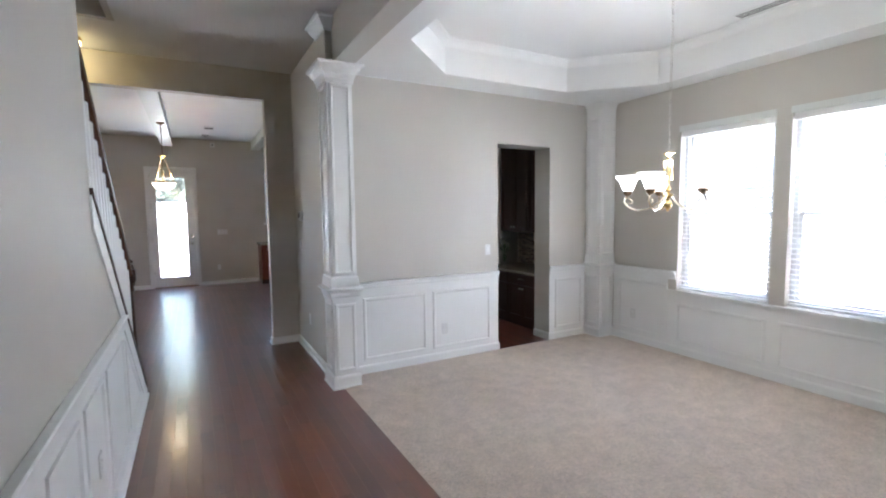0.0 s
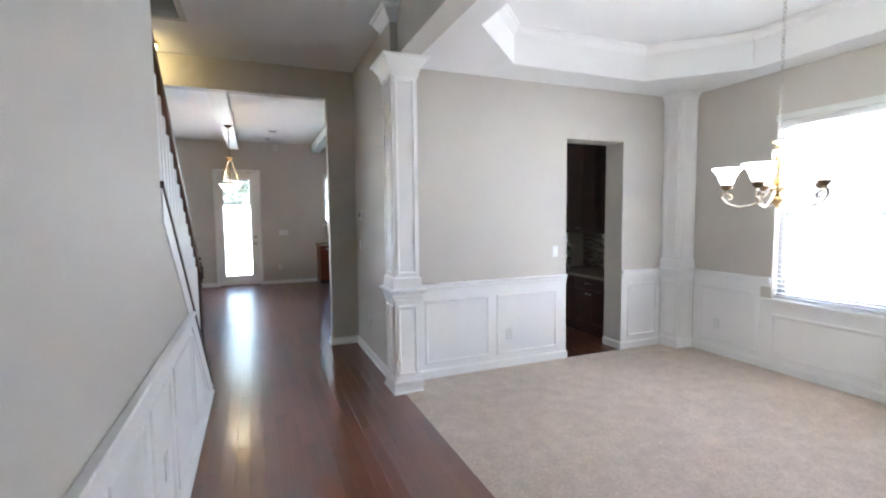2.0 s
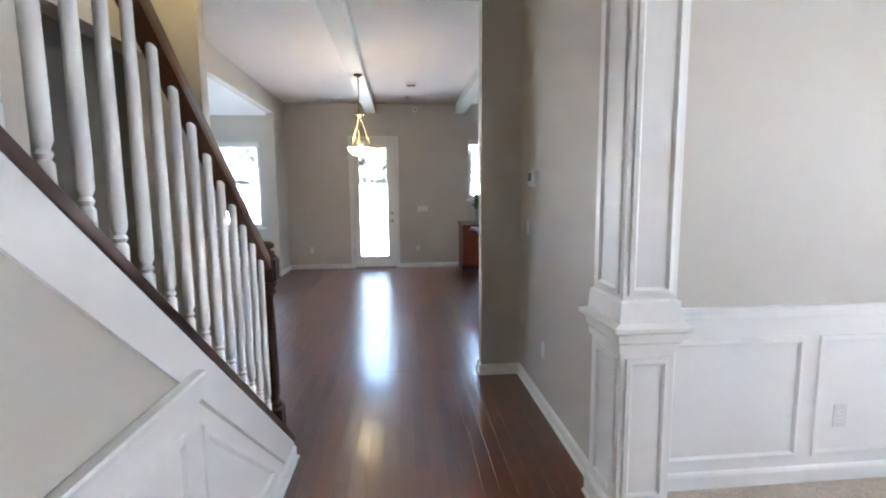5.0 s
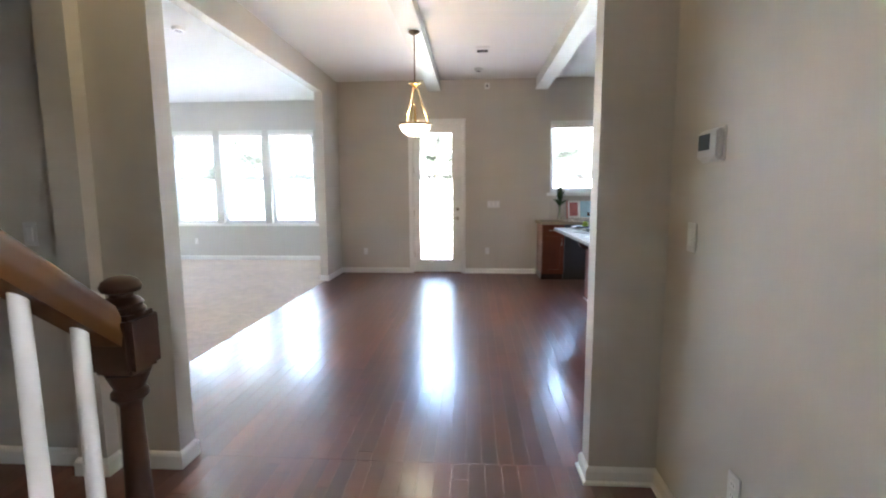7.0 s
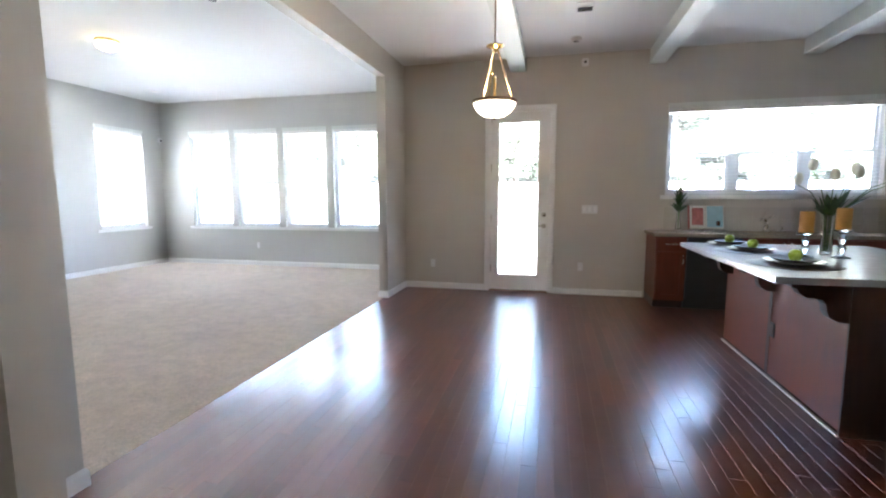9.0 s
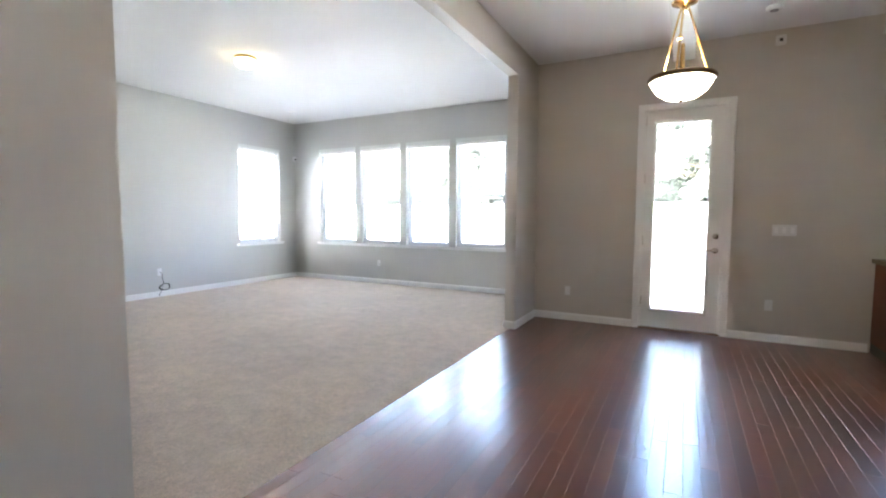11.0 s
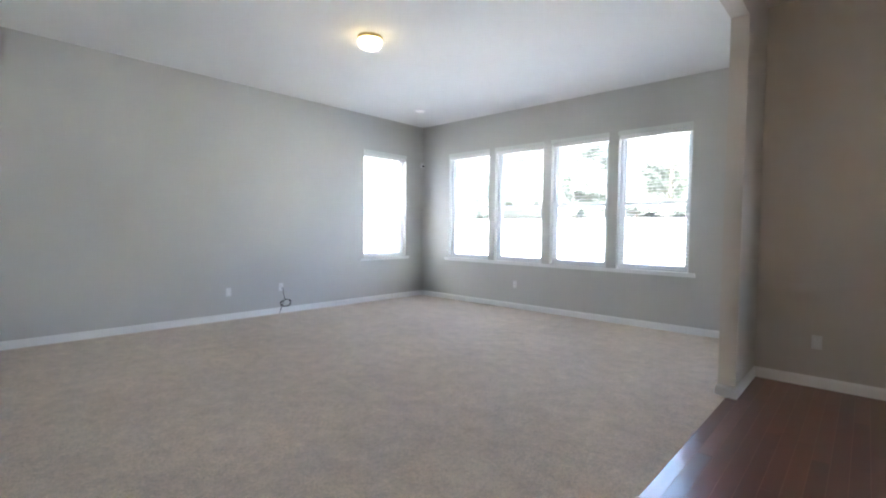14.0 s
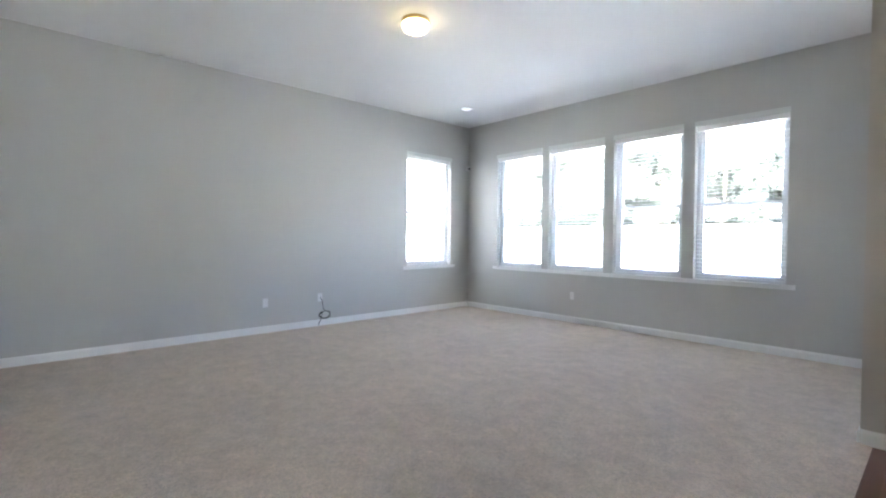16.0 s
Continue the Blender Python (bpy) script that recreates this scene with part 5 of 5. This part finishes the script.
part("slab", boxed(1.437, 2.95, 7.605, 9.58, CT, 0.925, 0.004), ISLANDTOP, it)

# counter just past the hall opening
nc = thing("base_cabinet", "dark cherry cabinet end beside the hall opening", "cabinet", "kitchen base cabinets")
part("body", boxed(1.43, 2.60, YH2 + 0.002, 6.56, 0.10, CT), CHERRY_SHADED, nc)
part("toe_kick", boxed(1.46, 2.60, YH2 + 0.002, 6.50, 0, 0.10), CHERRY_SHADED, nc)
part("side_panel", boxed(1.418, 1.43, YH2 + 0.002, 6.57, 0.0, CT), CHERRY, nc)
for a, b in ((1.44, 2.01), (2.02, 2.59)):
    bm = front_panel(bmesh.new(), a, b, 0.12, CT - 0.015, 0.0)
    bmesh.ops.transform(bm, matrix=Matrix.Translation((0, 6.56, 0)) @ Matrix.Diagonal((1, -1, 1, 1)), verts=bm.verts)
    part("door", bm, CHERRY, nc)
nt_ = thing("counter_worktop", "white counter top on the cabinet by the opening", "worktop")
part("slab", boxed(1.385, 2.62, YH2 + 0.002, 6.63, CT, 0.925, 0.004), ISLANDTOP, nt_)

# place settings
for i, (x, y) in enumerate(((1.765, 8.16), (1.80, 8.92), (1.78, 9.36))):
    k_ = 0.27 if i < 2 else 0.20
    m_ = thing("placemat", "dark grey round placemat on the island", "placemat", "island place settings", at=(x, y, 0.925))
    part("disc", lathe(bmesh.new(), [(0.0, 0.0), (k_ - 0.006, 0.0), (k_, 0.003), (k_ - 0.006, 0.005), (0, 0.005)], 48), CHARGER, m_, "", True)
    p_ = thing("dinner_plate", "white china plate on a placemat", "plate", "island place settings", at=(x + 0.005, y + 0.005, 0.9302))
    part("plate", lathe(bmesh.new(), [(0, 0), (0.10, 0.0), (0.12, 0.005), (0.172, 0.018), (0.174, 0.022), (0.118, 0.011), (0, 0.008)], 44), CHINA, p_, "", True)
    d_ = thing("salad_plate", "dark glazed salad plate on a white plate", "plate", "island place settings", at=(x + 0.008, y + 0.004, 0.9385))
    part("plate", lathe(bmesh.new(), [(0, 0), (0.08, 0.0), (0.09, 0.006), (0.135, 0.024), (0.137, 0.028), (0.088, 0.012), (0, 0.008)], 44), CHARGER, d_, "", True)
    a_ = thing("apple", "green apple on a dark plate", "apple", "island place settings", at=(x + 0.012, y + 0.003, 0.9468))
    prof = [(0.0, 0.006), (0.014, 0.001), (0.028, 0.008), (0.038, 0.032), (0.038, 0.046), (0.030, 0.064), (0.018, 0.071), (0.008, 0.067), (0, 0.060)]
    part("flesh", lathe(bmesh.new(), [(r_ * 1.02, z_ * 1.05) for r_, z_ in prof], 24), APPLE, a_, "", True)
    part("stalk", tube(bmesh.new(), [(0, 0, 0.062), (0.003, 0.002, 0.074), (0.006, 0.002, 0.084)], 0.0018, 6), BARK, a_)

for x, y, k_, hc in ((2.03, 8.60, 0.180, 0.155), (2.25, 8.58, 0.205, 0.155)):
    hd = thing("candle_holder", "clear glass pedestal candle holder on the island", "candle holder", "island candles", at=(x, y, 0.925))
    part("glass", lathe(bmesh.new(), [(0, 0), (0.058, 0.0), (0.058, 0.006), (0.020, 0.016), (0.014, 0.03), (0.030, k_ * 0.35), (0.014, k_ * 0.5), (0.028, k_ * 0.68), (0.014, k_ * 0.84), (0.054, k_ * 0.95), (0.060, k_), (0, k_)], 28), CRYSTAL, hd, "", True)
    cd = thing("candle", "thick honey-yellow pillar candle on a glass holder", "candle", "island candles", at=(x, y, 0.925 + k_ + 0.0005))
    part("wax", lathe(bmesh.new(), [(0, 0), (0.044, 0), (0.046, 0.004), (0.046, hc - 0.006), (0.041, hc), (0.018, hc - 0.010), (0, hc - 0.012)], 28), WAX, cd, "", True)
    part("wick", tube(bmesh.new(), [(0, 0, hc - 0.014), (0.001, 0, hc + 0.004)], 0.0013, 5), BLACKCORD, cd)

tv = thing("tulip_vase", "clear glass vase of cream tulips on the island", "vase", at=(2.25, 8.77, 0.925))
part("vase", lathe(bmesh.new(), [(0, 0), (0.040, 0), (0.042, 0.01), (0.036, 0.14), (0.044, 0.32), (0.041, 0.32), (0.033, 0.14), (0.037, 0.02), (0, 0.014)], 24), CRYSTAL, tv, "", True)
rng = random.Random(21)
heads = [(-0.23, -0.02, 0.53), (-0.12, 0.03, 0.635), (-0.01, -0.05, 0.555), (0.15, -0.04, 0.575), (0.18, 0.06, 0.60), (0.40, -0.02, 0.54), (0.44, 0.05, 0.57)]
for hx, hy, hz in heads:
    st = bmesh.new()
    tube(st, [(hx * 0.06, hy * 0.06, 0.03), (hx * 0.12, hy * 0.12, 0.31), (hx * 0.6, hy * 0.6, 0.31 + (hz - 0.31) * 0.75), (hx, hy, hz)], 0.0035, 6)
    bm = bmesh.new()
    turn = rng.random()
    rings = []
    for f, rr, lobe in ((0, 0.006, 0.0), (0.12, 0.019, 0.05), (0.38, 0.028, 0.09), (0.66, 0.028, 0.12), (0.88, 0.020, 0.2), (1.0, 0.010, 0.3)):
        rings.append([])
        for k_ in range(18):
            a = turn + k_ * math.pi / 9
            r_ = rr * (1 + lobe * math.cos(3 * a))
            rings[-1].append(bm.verts.new((hx + r_ * math.cos(a), hy + r_ * math.sin(a), hz + 0.085 * f + (0.010 * f ** 3) * math.cos(3 * a))))
    for lo_, hi_ in zip(rings, rings[1:]):
        for k_ in range(18):
            bm.faces.new((lo_[k_], lo_[(k_ + 1) % 18], hi_[(k_ + 1) % 18], hi_[k_]))
    bm.faces.new(rings[0][::-1])
    bm.faces.new(rings[-1])
    part("tulip_head", bm, PETAL, tv, "cream tulip head", True)
    part("stem", st, STEM, tv)
bm = bmesh.new()
for i in range(20):
    a = rng.uniform(0, 6.28)
    r_ = rng.uniform(0.07, 0.20)
    leaf_blade(bm, (0.03 * math.cos(a), 0.03 * math.sin(a), 0.30), (r_ * math.cos(a), r_ * math.sin(a), 0.35 + rng.uniform(0.0, 0.15)), rng.uniform(0.018, 0.028), 0.30)
for hx, hy, hz in ((0.17, 0.01, 0.55), (0.33, 0.0, 0.47), (0.13, 0.03, 0.50), (-0.13, 0.0, 0.42)):
    leaf_blade(bm, (hx * 0.12, hy * 0.12, 0.31), (hx, hy, hz), 0.042, 0.12)
part("leaves", bm, LEAF, tv)

# ---- pantry beyond the dining doorway ----
PZ = 0.775


def side_front(bm, y0, y1, z0, z1, x, rail=0.05):
    """A shaker front facing -x."""
    box(bm, x - 0.020, x, y0, y0 + rail, z0, z1)
    box(bm, x - 0.020, x, y1 - rail, y1, z0, z1)
    box(bm, x - 0.020, x, y0 + rail, y1 - rail, z0, z0 + rail)
    box(bm, x - 0.020, x, y0 + rail, y1 - rail, z1 - rail, z1)
    box(bm, x - 0.010, x, y0 + rail, y1 - rail, z0 + rail, z1 - rail)
    return bm


for y0, y1 in ((4.26, 4.90), (4.905, 5.535)):
    c = thing("pantry_cabinet", "dark stained pantry base cabinet with drawer and doors", "cabinet", "pantry cabinets")
    part("body", boxed(3.99, 4.66, y0, y1, 0.10, PZ - 0.03), CHERRY_SHADED, c)
    part("toe_kick", boxed(4.05, 4.66, y0, y1, 0, 0.10), CHERRY_SHADED, c)
    dr = part("drawer", boxed(3.970, 3.99, y0 + 0.006, y1 - 0.006, PZ - 0.18, PZ - 0.045, 0.003), CHERRY_SHADED, c)
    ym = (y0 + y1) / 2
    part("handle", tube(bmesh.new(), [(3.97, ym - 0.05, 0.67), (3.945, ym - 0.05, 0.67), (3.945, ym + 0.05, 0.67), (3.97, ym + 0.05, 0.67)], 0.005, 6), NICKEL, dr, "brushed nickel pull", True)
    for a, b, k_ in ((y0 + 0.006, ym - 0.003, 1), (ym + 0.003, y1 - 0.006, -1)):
        do = part("door", side_front(bmesh.new(), a, b, 0.12, PZ - 0.19, 3.99), CHERRY_SHADED, c)
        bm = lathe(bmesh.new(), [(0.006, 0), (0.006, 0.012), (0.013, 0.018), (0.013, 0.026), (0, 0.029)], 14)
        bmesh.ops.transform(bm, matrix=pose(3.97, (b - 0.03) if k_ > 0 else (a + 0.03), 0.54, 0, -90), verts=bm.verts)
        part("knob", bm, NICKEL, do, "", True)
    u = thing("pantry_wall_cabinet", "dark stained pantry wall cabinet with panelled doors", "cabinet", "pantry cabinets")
    part("body", boxed(4.33, 4.66, y0, y1, 1.28, 2.62), CHERRY_SHADED, u)
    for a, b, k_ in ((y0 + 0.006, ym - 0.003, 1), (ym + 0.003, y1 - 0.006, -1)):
        do = part("door", side_front(bmesh.new(), a, b, 1.29, 2.61, 4.33), CHERRY_SHADED, u)
        bm = lathe(bmesh.new(), [(0.006, 0), (0.006, 0.012), (0.013, 0.018), (0.013, 0.026), (0, 0.029)], 14)
        bmesh.ops.transform(bm, matrix=pose(4.31, (b - 0.03) if k_ > 0 else (a + 0.03), 1.35, 0, -90), verts=bm.verts)
        part("knob", bm, NICKEL, do, "", True)
pw = thing("pantry_worktop", "speckled beige granite pantry worktop", "worktop")
part("slab", boxed(3.955, 4.658, 4.256, 5.538, PZ - 0.03, PZ, 0.003), GRANITE, pw)
ps = thing("pantry_backsplash", "linear stone and glass mosaic backsplash", "backsplash", kind="structure")
part("backing", boxed(4.650, 4.66, 4.256, 5.538, PZ + 0.001, 1.28), GROUT, ps)
bm = bmesh.new()
rng = random.Random(4)
z = PZ + 0.006
while z < 1.265:
    y = 4.258
    while y < 5.52:
        ln = min(rng.choice((0.05, 0.08, 0.11, 0.14)), 5.535 - y)
        d_ = rng.uniform(0.003, 0.007)
        box(bm, 4.650 - d_, 4.650, y, y + ln - 0.002, z, z + 0.017)
        y += ln
    z += 0.0195
part("mosaic_strips", bm, TILE, ps, "mixed brown and cream mosaic strips")["kind"] = "stuff"
pf = thing("flower_vase", "small vase of white flowers on the pantry worktop", "vase", at=(4.25, 5.36, PZ))
part("vase", lathe(bmesh.new(), [(0, 0), (0.035, 0), (0.045, 0.05), (0.030, 0.12), (0.036, 0.15), (0.032, 0.15), (0, 0.13)], 20), CRYSTAL, pf, "", True)
bm, lf, st = bmesh.new(), bmesh.new(), bmesh.new()
for i in range(11):
    a, r_ = rng.uniform(0, 6.28), rng.uniform(0.03, 0.13)
    c = Vector((r_ * math.cos(a), r_ * math.sin(a), rng.uniform(0.24, 0.42)))
    tube(st, [(0, 0, 0.05), (c.x * 0.4, c.y * 0.4, 0.2), c], 0.002, 5)
    for k_ in range(7):
        b_ = k_ * 0.9
        leaf_blade(bm, c, c + Vector((0.035 * math.cos(b_), 0.035 * math.sin(b_), 0.012)), 0.012)
    leaf_blade(lf, c * 0.6 + Vector((0, 0, 0.05)), c * 0.8 + Vector((0.05 * math.cos(a), 0.05 * math.sin(a), 0.04)), 0.012)
part("blossoms", bm, PETAL, pf)
part("leaves", lf, LEAF, pf)
part("stems", st, STEM, pf)

# ---- carpets ----


def carpet(name, x0, x1, y0, y1, label, step=0.06):
    bm = bmesh.new()
    nx, ny = max(2, int((x1 - x0) / step)), max(2, int((y1 - y0) / step))
    g = []
    for i in range(nx + 1):
        row = []
        for j in range(ny + 1):
            x, y = x0 + (x1 - x0) * i / nx, y0 + (y1 - y0) * j / ny
            edge_ = min(i, nx - i, j, ny - j)
            z = 0.010 + 0.0022 * noise.noise((x * 3.1, y * 3.1, 0)) + 0.0012 * noise.noise((x * 11, y * 11, 3))
            row.append(bm.verts.new((x, y, z if edge_ else 0.0)))
        g.append(row)
    for i in range(nx):
        for j in range(ny):
            bm.faces.new((g[i][j], g[i + 1][j], g[i + 1][j + 1], g[i][j + 1]))
    for line in (g[0], g[-1], [r_[0] for r_ in g], [r_[-1] for r_ in g]):
        low = [bm.verts.new((v.co.x, v.co.y, -0.0124)) for v in line]
        for i in range(len(line) - 1):
            bm.faces.new((line[i], line[i + 1], low[i + 1], low[i]))
    ob = link(name, bm, CARPET, None, "", True)
    return tagged(ob, label, "carpet", kind="structure")


carpet("carpet_dining", 1.262, XD, -0.25, YD, "beige cut-pile carpet in the dining room")
carpet("carpet_living", XL, -1.99, YH2, YL, "beige cut-pile carpet in the living room")

# ---- strip floor, last ----
PW = 0.083
fl = thing("wood_floor", "glossy dark cherry strip floor", "floor", kind="structure")


def strip(bm, w, l, t=0.012, c=0.0011):
    pts = [(-w / 2, -t), (w / 2, -t), (w / 2, -c), (w / 2 - c, 0), (-w / 2 + c, 0), (-w / 2, -c)]
    a = [bm.verts.new((x, 0, z)) for x, z in pts]
    b = [bm.verts.new((x, l, z)) for x, z in pts]
    bm.faces.new(a)
    bm.faces.new(b)
    for i in range(6):
        bm.faces.new((a[i], a[(i + 1) % 6], b[(i + 1) % 6], b[i]))


bm = bmesh.new()
strip(bm, PW - 0.0024, 1.0)
bmesh.ops.recalc_face_normals(bm, faces=bm.faces)
me_p = bpy.data.meshes.new("floor_strip")
bm.to_mesh(me_p)
bm.free()
me_p.materials.append(OAK)
joined = bmesh.new()
rng = random.Random(8)


def lay(x0, x1, y0, y1, single):
    x = x0
    while x < x1 - 0.01:
        w = min(PW, x1 - x)
        y = y0 - rng.uniform(0, 0.9)
        while y < y1:
            ln = rng.uniform(0.9, 2.1)
            a, b = max(y, y0), min(y + ln, y1)
            if b - a > 0.02:
                if single:
                    ob = new("floor_strip", me_p)
                    ob.parent = fl
                    ob.location = (x + w / 2, a, 0.0)
                    ob.scale = (w / PW, b - a - 0.0012, 1)
                    ob.rotation_euler = (0, max(-0.009, min(0.009, rng.gauss(0, 0.0018))), 0)
                else:
                    k_ = len(joined.verts)
                    strip(joined, w - 0.0024, b - a - 0.0012)
                    joined.verts.ensure_lookup_table()
                    for v in joined.verts[k_:]:
                        v.co += Vector((x + w / 2, a, 0))
            y += ln
        x += PW


lay(-0.315, 1.262, 0.0, YH2, True)
lay(-1.99, 1.84, YH2, YK + 0.05, True)
lay(-0.315, 1.262, -2.2, 0.0, False)
lay(-3.2, -0.315, 4.2, YH2, False)
lay(1.84, 6.5, YH2, YK, False)
lay(1.262, 4.66, YD, YH2, False)
bmesh.ops.recalc_face_normals(joined, faces=joined.faces)
me_j = bpy.data.meshes.new("far_strips")
joined.to_mesh(me_j)
joined.free()
me_j.materials.append(OAK_J)
fj = new("far_strips", me_j)
fj.parent = fl
fj["kind"] = "stuff"
